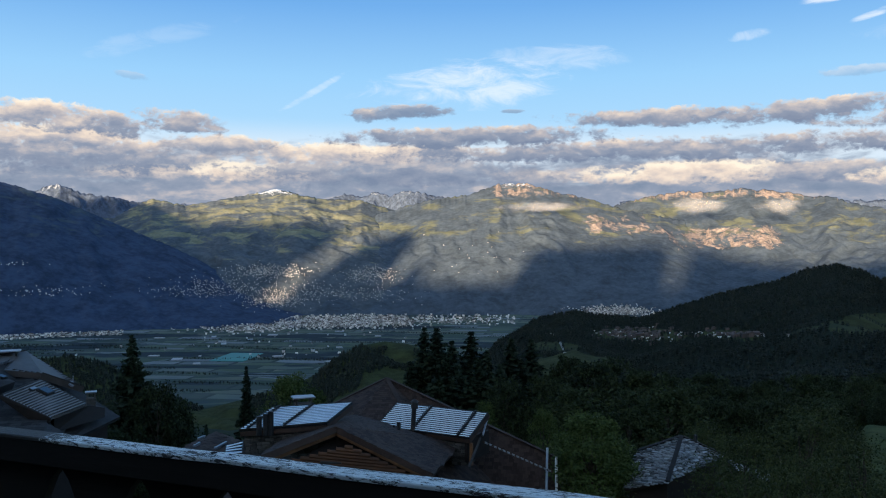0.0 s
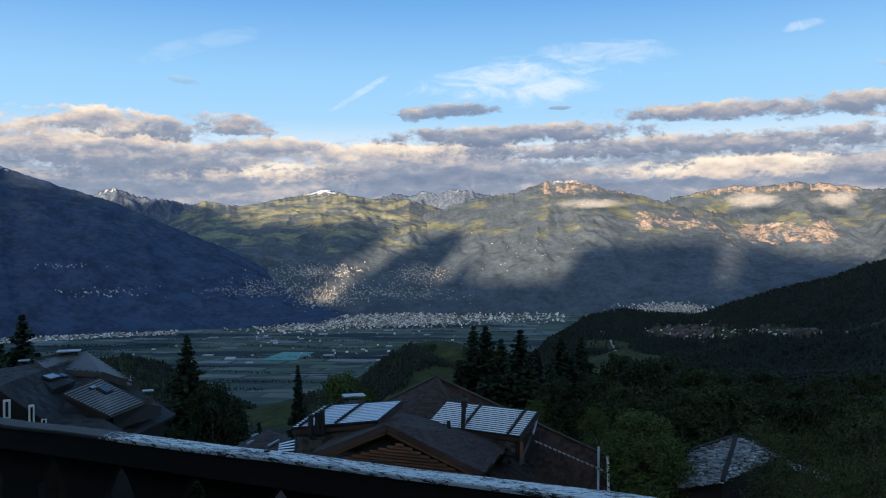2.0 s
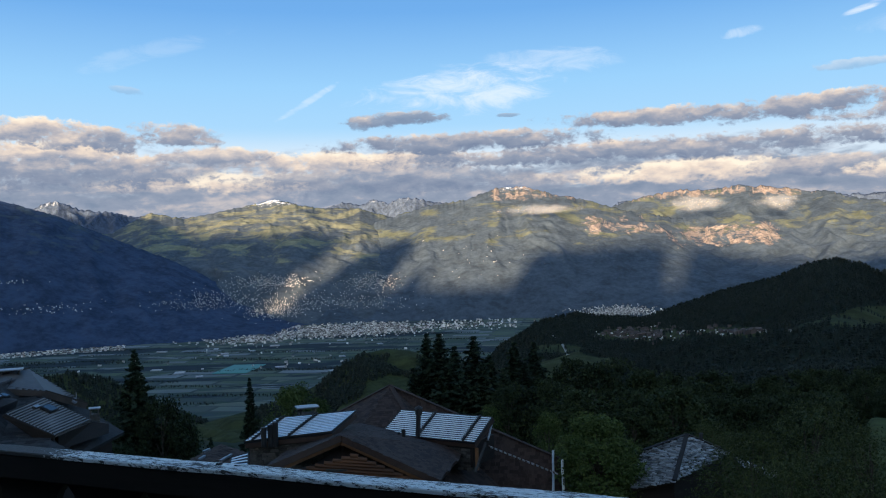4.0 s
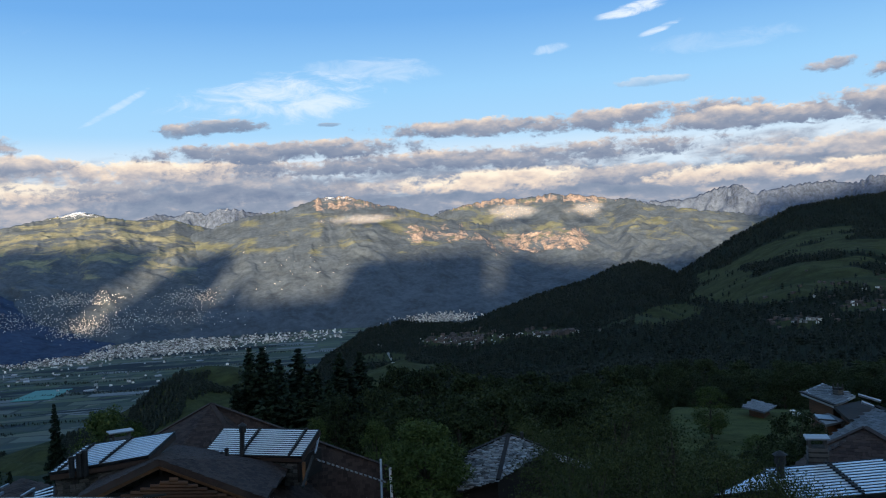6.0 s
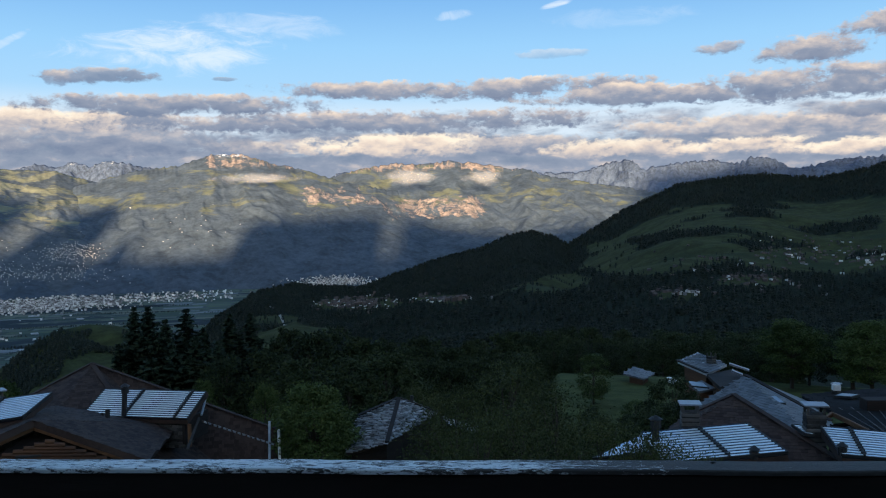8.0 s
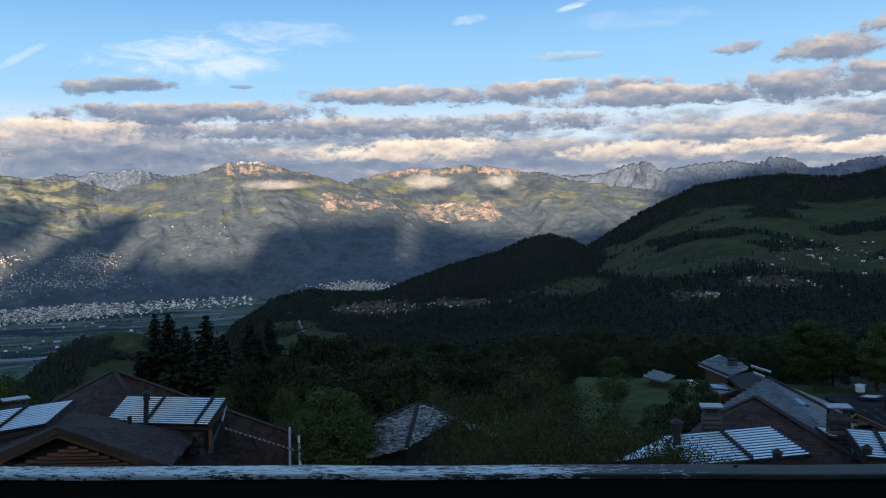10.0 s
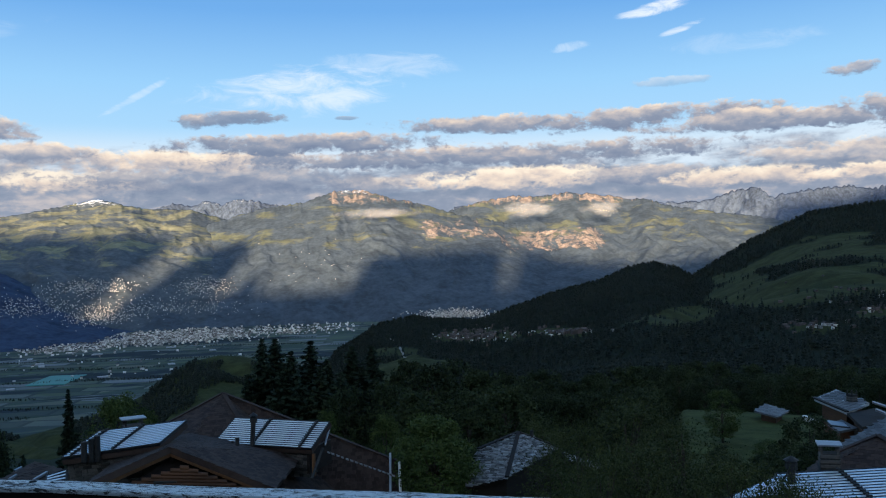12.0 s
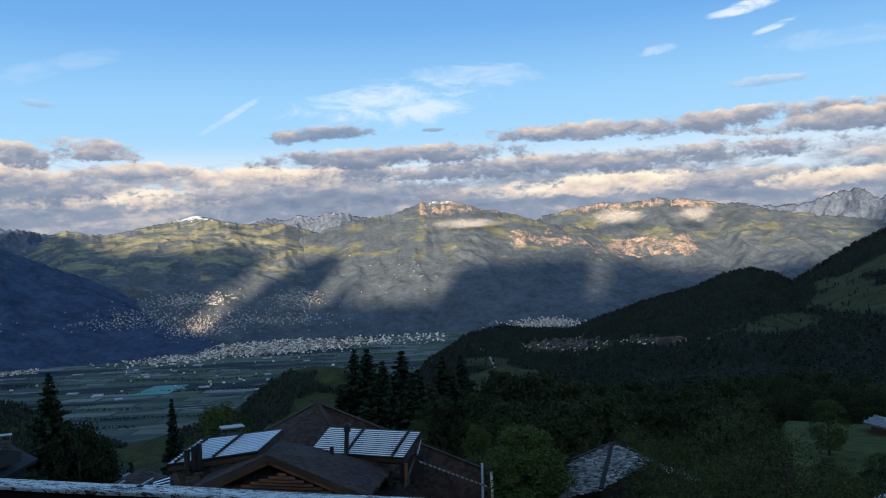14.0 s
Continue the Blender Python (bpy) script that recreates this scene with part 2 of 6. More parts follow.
def bare_main(n, x, y, z):
    """Two fields of bare cliffs in the upper slope, scars lower down, and a rocky top."""
    bearing = n.math("ARCTAN2", x, y)
    high = n.math("MULTIPLY", bell(n, bearing, radians(11.8), radians(4.2)), bell(n, z, 112.0, 85.0))
    low = n.math("MULTIPLY", bell(n, bearing, radians(19.0), radians(6.2)), bell(n, z, 52.0, 88.0))
    scar = n.math("MULTIPLY", bell(n, bearing, radians(6.5), radians(1.1)), bell(n, z, -25.0, 50.0))
    top = n.math("MULTIPLY", n.step(bearing, radians(2.0), radians(4.0)), n.step(z, 190.0, 270.0))
    low = n.math("ADD", n.math("ADD", low, high), n.math("MULTIPLY", scar, 0.7))
    return n.math("SUBTRACT", n.math("ADD", n.math("MULTIPLY", low, 0.37), n.math("MULTIPLY", top, 0.38)), 0.06)


def bare_side(n, x, y, z):
    """Pale quarry scars low on the slope."""
    bearing = n.math("ARCTAN2", x, y)
    scar = n.math("MULTIPLY", bell(n, bearing, radians(-25.5), radians(5.0)), bell(n, z, -75.0, 60.0))
    return n.math("ADD", n.math("MULTIPLY", scar, 0.13), n.math("MULTIPLY", n.step(z, 230.0, 330.0), 0.2))


def bare_top(n, x, y, z):
    return n.math("MULTIPLY", n.step(z, 140.0, 260.0), 0.27)


# forest colours of the slopes carry a blue tint for distance haze
M_MAIN = land_material("main_mountain", (0.07, 0.09, 0.112), (0.145, 0.152, 0.1), (0.34, 0.265, 0.22), bare_main, 0.0055, 0.085, 412)
M_MID = land_material("green_hills", (0.082, 0.1, 0.116), (0.21, 0.208, 0.135), (0.42, 0.35, 0.27), bare_none, 0.007, 0.15, 378)
# forest and meadow darkened and blued: blue shade and haze put into colour
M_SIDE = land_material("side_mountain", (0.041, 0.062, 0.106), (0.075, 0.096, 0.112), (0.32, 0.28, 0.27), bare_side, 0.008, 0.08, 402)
# blue-grey rock, woods and dulled snow stand in for the air's haze
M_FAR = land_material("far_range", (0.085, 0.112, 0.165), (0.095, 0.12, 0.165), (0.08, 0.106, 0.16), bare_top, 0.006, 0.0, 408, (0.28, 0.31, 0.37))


def mountain(name, crest, r_base, r_crest, az0, az1, n_az, n_r, mat, label, rough=40.0, z_base=VALLEY - 6, bow=1.0, gully=9.0, jag=0.0, seed=0.0, along=1.1):
    top = curve(crest)
    az = np.linspace(az0, az1, n_az)[:, None]
    s = np.concatenate([np.linspace(0, 1, n_r), 1 + np.linspace(0.04, 0.35, 8)])[None, :]
    a = np.radians(az)
    wob = fbm(az * 0.2 + seed, np.full_like(az, seed), 2) * 0.05
    rc = r_crest * (1 + wob * 0.5)
    rb = r_base * (1 + wob * 0.3)
    r = rb + (rc - rb) * np.minimum(s, 1) + np.maximum(s - 1, 0) * 420
    zc = np.tan(np.radians(top(az) )) * rc
    teeth = np.tan(np.radians(jag * (fbm(az * 2.3 + seed, np.full_like(az, 3.7), 5, 0.6, True) - 0.9))) * rc
    x, y = np.sin(a) * r, np.cos(a) * r
    warp = fbm(x / 300 + seed, y / 300, 5)
    ridge = fbm(az * gully / 45 + warp * 0.5 + seed, s * along * 0.6 + warp * 0.3 + seed, 5, 0.38, True) - 0.75
    fine = fbm(x / 90 + seed, y / 90, 4)
    env = np.sin(np.pi * np.clip(s, 0, 1)) ** 0.7
    prof = np.clip(s, 0, 1) ** bow
    z = z_base + (zc - z_base) * prof + env * (rough * ridge + rough * 0.16 * fine) - np.maximum(s - 1, 0) * 700
    z = z + (1 - env) * fine * 1.5 + teeth * np.clip(s, 0, 1) ** 14
    el_cap = np.tan(np.radians(top(az) - 0.25 * (1 - np.clip(s, 0, 1)))) * r
    z = np.where(s < 1, np.minimum(z, el_cap), z)
    return grid_mesh(name, x, y, z, mat, label, "mountain")


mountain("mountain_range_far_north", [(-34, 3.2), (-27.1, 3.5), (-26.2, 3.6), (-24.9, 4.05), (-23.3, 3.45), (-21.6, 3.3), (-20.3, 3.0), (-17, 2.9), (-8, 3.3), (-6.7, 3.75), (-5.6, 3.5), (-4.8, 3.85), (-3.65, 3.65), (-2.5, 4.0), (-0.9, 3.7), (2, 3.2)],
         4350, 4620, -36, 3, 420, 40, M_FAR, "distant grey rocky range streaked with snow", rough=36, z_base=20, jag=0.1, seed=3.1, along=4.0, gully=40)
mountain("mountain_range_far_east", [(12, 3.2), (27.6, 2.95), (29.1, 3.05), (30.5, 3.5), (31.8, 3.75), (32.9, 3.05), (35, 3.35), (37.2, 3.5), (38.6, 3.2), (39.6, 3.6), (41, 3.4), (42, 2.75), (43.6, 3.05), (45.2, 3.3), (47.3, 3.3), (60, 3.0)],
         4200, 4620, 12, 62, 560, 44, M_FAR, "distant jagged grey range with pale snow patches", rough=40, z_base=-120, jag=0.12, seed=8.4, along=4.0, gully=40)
mountain("mountain_green_hills", [(-30, 2.0), (-21.6, 2.0), (-20.3, 2.75), (-19.3, 3.25), (-17.1, 2.85), (-14.6, 3.35), (-13.1, 3.65), (-11.3, 4.05), (-9.4, 3.6), (-8.3, 3.4), (-5.6, 3.3), (-3.6, 2.7), (2, 1.0)],
         2950, 4300, -32, 3, 440, 130, M_MID, "sunlit rolling green alpine hills with high pastures", rough=17, bow=0.85, gully=13, jag=0.05, seed=1.7)
mountain("mountain_rear_ridge", [(6, 2.0), (12.2, 3.05), (13.7, 3.45), (16, 3.8), (17.6, 3.7), (19.9, 3.9), (22.3, 3.65), (23.8, 3.3), (25, 3.3), (26.1, 2.8), (27.6, 2.55), (29.5, 2.2), (31.4, 1.9), (33.2, 1.6), (38, 0.8), (52, 0.2)],
         3300, 4420, 6, 56, 520, 110, M_MAIN, "long green and rocky ridge with craggy summits", rough=18, z_base=-200, gully=20, jag=0.09, seed=5.9)
mountain("mountain_main", [(-14, -2.5), (-9.4, 0.4), (-7.1, 1.6), (-3.65, 2.6), (-0.9, 3.35), (1.8, 3.75), (3.9, 4.45), (5.7, 4.5), (7.6, 3.9), (9.9, 3.4), (12.2, 2.65), (16, 1.9), (18.7, 1.1), (23.8, 0.2), (27.6, -1.4), (36, -3.5), (48, -4.2)],
         2900, 4050, -15, 50, 900, 190, M_MAIN, "broad forested mountain with rocky summit and pale cliffs", rough=12, bow=0.9, gully=18, jag=0.07, seed=2.2)
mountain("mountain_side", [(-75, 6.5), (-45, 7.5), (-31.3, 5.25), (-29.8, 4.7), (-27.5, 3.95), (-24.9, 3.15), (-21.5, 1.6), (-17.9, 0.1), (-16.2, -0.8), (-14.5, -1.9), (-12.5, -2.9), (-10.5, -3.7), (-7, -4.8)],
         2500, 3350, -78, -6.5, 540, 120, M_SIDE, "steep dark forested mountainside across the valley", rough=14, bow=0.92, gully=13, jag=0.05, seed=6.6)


# ---- ground: one sheet from the garden slope to the valley floor, rising behind under an added shading ridge ----
near_z = curve([(0, -5.5), (9, -6.5), (22, -11.5), (40, -14.5), (60, -19), (100, -30), (160, -42), (300, -68), (600, -130), (1000, -200), (1300, VALLEY), (5200, VALLEY)])
right_z = curve([(0, -5.5), (9, -6.5), (22, -11.5), (40, -14.5), (70, -16.2), (92, -17.7), (104, -19.2), (116, -21.5), (145, -33), (300, -60), (600, -98), (1000, -150), (1500, -200), (1800, VALLEY), (5200, VALLEY)])
RIDGE_BACK = 1200.0


def ridge_height(u):
    """The made-up skyline behind the house, along the line across the sun's way."""
    return np.interp(u, *RIDGE)


# heights and notches chosen for where sun and shade fall on the far slopes
RIDGE = ((-3200, -2606, -2456, -2300, -2060, -1710, -1660, -1620, -1565, -1530, -1423, -1335, -1305, -1255, -1225, -1140, -830, -800, -647, -420, -285, -264, -240, -220, -180, 0, 230, 320, 500, 800, 1030, 1500, 2500),
         (610, 565, 535, 505, 503, 515, 470, 165, 165, 440, 495, 470, 235, 235, 350, 240, 243, 395, 415, 434, 436, 235, 235, 436, 436, 375, 350, 352, 388, 412, 700, 760, 770))


def ground_height(x, y):
    r, az = np.hypot(x, y), np.degrees(np.arctan2(x, y))
    k = np.clip((az - 23) / 4, 0, 1) * np.clip((120 - az) / 30, 0, 1)
    z = near_z(r) * (1 - k) + right_z(r) * k
    z = z + np.clip((r - 45) / 200, 0, 1) * np.clip((1400 - r) / 300, 0, 1) * 6 * fbm(x / 140, y / 140, 4)
    v, u = x * sa + y * ca, x * ca - y * sa
    up = np.clip((-v - 8) / (RIDGE_BACK - 8), 0, 1)
    rise = -5.5 + 100 * up ** 1.3
    blend = np.clip((-v - 2) / 30, 0, 1)
    z = z * (1 - blend) + rise * blend
    return z


gr = np.concatenate([np.linspace(0.5, 60, 50), np.geomspace(62, 1300, 120), np.linspace(1330, 4990, 90)])[None, :]
ga = np.radians(np.concatenate([np.linspace(-180, -40, 180, endpoint=False), np.linspace(-40, 56, 380, endpoint=False), np.linspace(56, 180, 160)]))[:, None]
gx, gy = np.sin(ga) * gr, np.cos(ga) * gr


def ground_material():
    n = Nodes("valley_ground")
    p = n.coord()
    x, y, z = n.xyz(p)
    r = n.math("SQRT", n.math("ADD", n.math("MULTIPLY", x, x), n.math("MULTIPLY", y, y)))
    # fields: long strips, turned a little, in blocks
    rot = n.scaled(p, (0.0045, 0.0055, 0), (0, 0, radians(7)))
    brick = n.t.nodes.new("ShaderNodeTexBrick")
    n.put(brick.inputs["Vector"], rot)
    brick.inputs["Scale"].default_value = 1.0
    brick.inputs["Mortar Size"].default_value = 0.02
    brick.inputs["Color1"].default_value = (0, 0, 0, 1)
    brick.inputs["Color2"].default_value = (1, 1, 1, 1)
    brick.offset = 0.37
    block = n.xyz(n.voronoi(n.scaled(p, (0.003, 0.006, 0), (0, 0, radians(7))), 1.0, "Color", 0.8))
    pick = n.math("FRACT", n.math("ADD", n.math("MULTIPLY", n.xyz(brick.outputs["Color"])[0], 0.63), block[0]))
    field = n.ramp(pick, [(0.0, (0.045, 0.07, 0.035)), (0.2, (0.12, 0.15, 0.07)), (0.34, (0.20, 0.20, 0.13)), (0.46, (0.05, 0.075, 0.045)), (0.6, (0.16, 0.18, 0.12)), (0.7, (0.30, 0.31, 0.30)), (0.76, (0.07, 0.1, 0.055)), (0.9, (0.14, 0.17, 0.09)), (1.0, (0.05, 0.07, 0.04))])
    field = n.mix(n.math("MULTIPLY", brick.outputs["Fac"], 0.7), field, (0.05, 0.06, 0.04))
    grove = n.step(n.noise(n.scaled(p, (0.4, 1.5, 1)), 0.005, 5, 0.65), 0.53, 0.56)
    field = n.mix(grove, field, (0.022, 0.033, 0.024))
    # uneven blue mixed into the fields in place of valley haze
    field = n.mix(n.math("MULTIPLY", n.noise(p, 0.03, 5), 0.7), field, (0.05, 0.068, 0.105))
    # meadow slopes with dark woods
    meadow = n.mix(n.step(n.noise(p, 0.35, 6, 0.7), 0.3, 0.7), (0.04, 0.048, 0.017), (0.085, 0.098, 0.034))
    woods = n.step(n.math("ADD", n.noise(p, 0.012, 5, 0.6), n.step(z, -60.0, -150.0)), 0.75, 0.8)
    slope = n.mix(woods, meadow, (0.025, 0.036, 0.024))
    col = n.mix(n.step(z, VALLEY + 16, VALLEY + 4), slope, field)
    n.bump(n.noise(p, 1.5, 6, 0.7), 0.5, 0.2)
    return n.done(col, 0.95, 0, 0.05)


M_GROUND = ground_material()
grid_mesh("ground", gx, gy, ground_height(gx, gy), M_GROUND, "dark grassy slope dropping to a flat valley floor of fields", "ground")

# unseen ridge, added to block and notch the low sun
bu, bv = np.meshgrid(np.linspace(-3300, 2500, 800), np.concatenate([[-13.0], np.linspace(-14, -1200, 40), [-1230, -1500, -2600]]), indexing="ij")
b_up = np.clip((-bv - 14) / 1186, 0, 1)
bz = -6 + (ridge_height(bu) + 6 * fbm(bu / 220, bv / 400, 3) + 6) * b_up ** 1.2 - np.maximum(-bv - 1230, 0) * 0.05 - np.where(bv > -13.5, 500, 0)
grid_mesh("mountain_behind", bu * ca + bv * sa, -bu * sa + bv * ca, bz, M_SIDE, "unseen ridge added behind the house to shade the valley", "mountain")


# ---- the spur: wooded hill with pastures on the near side of the valley ----
SPUR = curve([(1.5, -8.2), (3.9, -6.45), (5.2, -5.8), (6.4, -4.95), (9, -4.45), (10.5, -4.7), (13.6, -4.8), (15.1, -4.25), (18.3, -3.15), (21.8, -2.25), (23.7, -1.45), (25.3, -1.15), (26.8, -1.5), (27.8, -2.05), (29.1, -1.25), (31.4, 0.18), (35, 1.85), (38.6, 2.3), (40.3, 2.35), (42, 2.2), (43.6, 2.05), (45.2, 2.3), (47.3, 2.85), (60, 4.5), (80, 5.0)])
SPUR_RC = curve([(1, 1450), (10, 1500), (15, 1650), (25, 1750), (28, 1900), (35, 2100), (60, 2000), (80, 1800)])


def spur_height(az, s):
    rc = SPUR_RC(az)
    r = 130 + (rc - 130) * np.clip(s, 0, 1) + np.maximum(s - 1, 0) * 500
    zc = np.tan(np.radians(SPUR(az))) * rc
    a = np.radians(az)
    x, y = np.sin(a) * r, np.cos(a) * r
    z0 = -36.0 - 6 * np.clip((8 - az) / 8, 0, 1)
    prof = np.clip(s, 0, 1) ** 1.25
    z = z0 + (zc - z0) * prof
    env = np.sin(np.pi * np.clip(s, 0, 1))
    z = z + env * (20 * fbm(x / 420 + 4, y / 420, 5) - 38 - 30 * np.clip((az - 25) / 20, 0, 1)) - np.maximum(s - 1, 0) * 420
    return x, y, z


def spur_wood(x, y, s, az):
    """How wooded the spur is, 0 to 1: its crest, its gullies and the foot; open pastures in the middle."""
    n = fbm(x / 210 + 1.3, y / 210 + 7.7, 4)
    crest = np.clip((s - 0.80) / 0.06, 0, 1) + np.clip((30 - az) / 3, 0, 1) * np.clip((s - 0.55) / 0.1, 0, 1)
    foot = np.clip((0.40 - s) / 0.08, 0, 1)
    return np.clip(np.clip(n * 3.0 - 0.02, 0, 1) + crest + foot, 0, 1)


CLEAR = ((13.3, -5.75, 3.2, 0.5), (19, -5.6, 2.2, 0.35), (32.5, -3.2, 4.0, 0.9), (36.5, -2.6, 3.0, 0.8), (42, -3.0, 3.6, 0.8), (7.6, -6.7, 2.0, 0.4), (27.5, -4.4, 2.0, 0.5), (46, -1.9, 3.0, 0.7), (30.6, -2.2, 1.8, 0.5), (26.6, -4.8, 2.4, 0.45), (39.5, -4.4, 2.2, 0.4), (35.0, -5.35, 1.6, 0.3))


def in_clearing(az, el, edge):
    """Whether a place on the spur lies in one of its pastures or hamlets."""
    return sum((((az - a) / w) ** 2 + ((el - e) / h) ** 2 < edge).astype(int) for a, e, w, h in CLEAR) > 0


sp_az, sp_s = np.meshgrid(np.linspace(1.5, 78, 420), np.concatenate([np.linspace(0, 1, 130), 1 + np.linspace(0.05, 1, 6)]), indexing="ij")
spx, spy, spz = spur_height(sp_az, sp_s)


def spur_material():
    n = Nodes("spur_meadow")
    p = n.coord()
    big = n.noise(p, 0.006, 5, 0.6)
    grass = n.mix(n.step(n.noise(p, 0.05, 6, 0.7), 0.35, 0.7), (0.034, 0.039, 0.016), (0.066, 0.073, 0.028))
    col = n.mix(n.step(big, 0.56, 0.66), grass, (0.03, 0.042, 0.02))
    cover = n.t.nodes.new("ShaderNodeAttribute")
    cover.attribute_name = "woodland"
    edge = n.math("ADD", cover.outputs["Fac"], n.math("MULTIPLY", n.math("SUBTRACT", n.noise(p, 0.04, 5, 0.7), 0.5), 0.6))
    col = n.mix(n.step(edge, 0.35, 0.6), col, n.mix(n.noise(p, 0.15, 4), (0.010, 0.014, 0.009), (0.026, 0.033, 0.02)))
    n.bump(n.noise(p, 0.2, 5, 0.7), 0.5, 1.5)
    return n.done(col, 0.95, 0, 0.05)


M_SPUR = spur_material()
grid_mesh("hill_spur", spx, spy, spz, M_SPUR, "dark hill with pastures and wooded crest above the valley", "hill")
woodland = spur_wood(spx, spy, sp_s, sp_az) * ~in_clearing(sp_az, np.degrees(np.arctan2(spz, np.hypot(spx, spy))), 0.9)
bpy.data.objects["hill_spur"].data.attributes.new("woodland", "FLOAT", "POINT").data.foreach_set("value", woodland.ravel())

# a low wooded knoll at the edge of the valley
mountain("hill_knoll", [(-16, -10.5), (-10.5, -9.3), (-8.6, -8.4), (-7.1, -7.3), (-5.6, -6.6), (-4, -6.3), (-2.5, -6.5), (-0.9, -7.0), (2, -7.8), (6, -8.5)],
         650, 1000, -17, 7, 130, 40, M_SPUR, "small dark wooded knoll above the valley floor", rough=10, z_base=-150, seed=4.4)
mountain("hill_shoulder", [(-40, -6.6), (-32, -7.0), (-27, -6.9), (-24.5, -6.75), (-22, -7.3), (-20.2, -8.3), (-18, -9.6), (-15, -11)],
         700, 1050, -41, -15, 130, 40, M_SPUR, "dark wooded shoulder dropping to the valley", rough=10, z_base=-160, seed=7.1)


# ---- woods as one object each, built from small cones and clumps ----
def tree_shapes(rng):
    """Low conifer and broadleaf shapes, unit height: lists of vertices and triangles."""
    shapes = []
    for k in range(6):
        v, f = [], []
        conifer = k < 3
        layers = [(0.0, 0.2), (0.3, 0.16), (0.58, 0.1)] if conifer else [(0.08, 0.28), (0.42, 0.34), (0.72, 0.24)]
        for z, w in layers:
            base = len(v)
            m = 6
            for i in range(m):
                ang = 2 * math.pi * (i + rng.rand() * 0.5) / m
                q = w * (0.75 + 0.5 * rng.rand())
                v.append((math.cos(ang) * q, math.sin(ang) * q, z + 0.05 * rng.rand()))
            v.append((0.04 * rng.randn(), 0.04 * rng.randn(), z + (0.44 if conifer else 0.3)))
            for i in range(m):
                f.append((base + i, base + (i + 1) % m, base + m))
            if not conifer:
                v.append((0, 0, z - 0.14))
                for i in range(m):
                    f.append((base + (i + 1) % m, base + i, base + m + 1))
        shapes.append((np.array(v), np.array(f)))
    return shapes


def wood(name, places, heights, mat, label, seed=1, conifers=0.6):
    rng = np.random.RandomState(seed)
    shapes = tree_shapes(rng)
    vs, fs, base = [], [], 0
    for (x, y, z), h in zip(places, heights):
        k = rng.randint(3) if rng.rand() < conifers else 3 + rng.randint(3)
        v, f = shapes[k]
        a = rng.rand() * 6.28
        c, s = math.cos(a) * h, math.sin(a) * h
        vs.append(np.stack([v[:, 0] * c - v[:, 1] * s + x, v[:, 0] * s + v[:, 1] * c + y, v[:, 2] * h + z - 0.08 * h], 1))
        fs.append(f + base)
        base += len(v)
    vs, fs = np.concatenate(vs), np.concatenate(fs)
    me = bpy.data.meshes.new(name)
    me.vertices.add(len(vs))
    me.vertices.foreach_set("co", vs.ravel())
    me.loops.add(fs.size)
    me.loops.foreach_set("vertex_index", fs.ravel())
    me.polygons.add(len(fs))
    me.polygons.foreach_set("loop_start", np.arange(0, fs.size, 3))
    me.polygons.foreach_set("loop_total", np.full(len(fs), 3))
    me.update(calc_edges=True)
    me.materials.append(mat)
    return tagged(new(name, me), label, "trees", kind="stuff")


rng = np.random.RandomState(11)
az_r, s_r = 2 + 60 * rng.rand(78000), 0.09 + 0.91 * rng.rand(78000) ** 0.8
wx, wy, wz = spur_height(az_r, s_r)
wel = np.degrees(np.arctan2(wz, np.hypot(wx, wy)))
open_here = in_clearing(az_r, wel, 0.7 + 0.6 * rng.rand(len(az_r)))
keep = (~open_here | (rng.rand(78000) < 0.05)) & (spur_wood(wx, wy, s_r, az_r) > 0.35 + 0.5 * rng.rand(78000))
crest_az = 3.5 + 58 * rng.rand(3600)
cx, cy, cz = spur_height(crest_az, 1 - 0.015 * rng.rand(3600))
places = np.concatenate([np.stack([wx, wy, wz], 1)[keep], np.stack([cx, cy, cz], 1)])
rr = np.hypot(places[:, 0], places[:, 1])
tall = np.where(np.arange(len(places)) >= keep.sum(), 1.55, 1.0)
wood("spur_woods", places, tall * (2.6 + 4.2 * rng.rand(len(places))) * (0.6 + 0.6 * np.clip(rr / 1500, 0, 1)), M_FAR_TREE, "dark mixed forest covering the hill crest and gullies", 5)


def height_on(ob_name, az, r):
    """Where an upright line meets a land mesh."""
    ob = bpy.data.objects[ob_name]
    p = P(az, 0, r)
    hit, place, *_ = ob.ray_cast(Vector((p.x, p.y, 3000)), Vector((0, 0, -1)))
    return place if hit else None


bpy.context.view_layer.update()
kz, kh = [], []
for i in range(9000):
    q = height_on("hill_knoll", -13 + 18 * rng.rand(), 690 + 320 * rng.rand())
    if q and fbm(np.array(q.x / 120), np.array(q.y / 120), 3) > -0.2:
        kz.append(tuple(q))
        kh.append(3 + 3.5 * rng.rand())
for i in range(6000):
    q = height_on("hill_shoulder", -40 + 24 * rng.rand(), 760 + 300 * rng.rand())
    if q:
        kz.append(tuple(q))
        kh.append(3 + 3.5 * rng.rand())
wood("knoll_woods", kz, kh, M_FAR_TREE, "dark broadleaf wood on the knoll", 6, 0.3)
vz, vh = [], []
for row in range(46):
    a0, r0 = -30 + 36 * rng.rand(), 1350 + 1150 * rng.rand()
    long, turn = 90 + 260 * rng.rand(), radians(rng.randn() * 4 - 5)
    p0 = P(a0, 0, r0)
    for i in range(int(long / 2.2)):
        q = p0 + Vector((math.cos(turn), math.sin(turn), 0)) * i * 2.2
        vz.append((q.x + rng.randn() * 2, q.y + rng.randn() * 5, VALLEY))
        vh.append(2 + 2.5 * rng.rand())
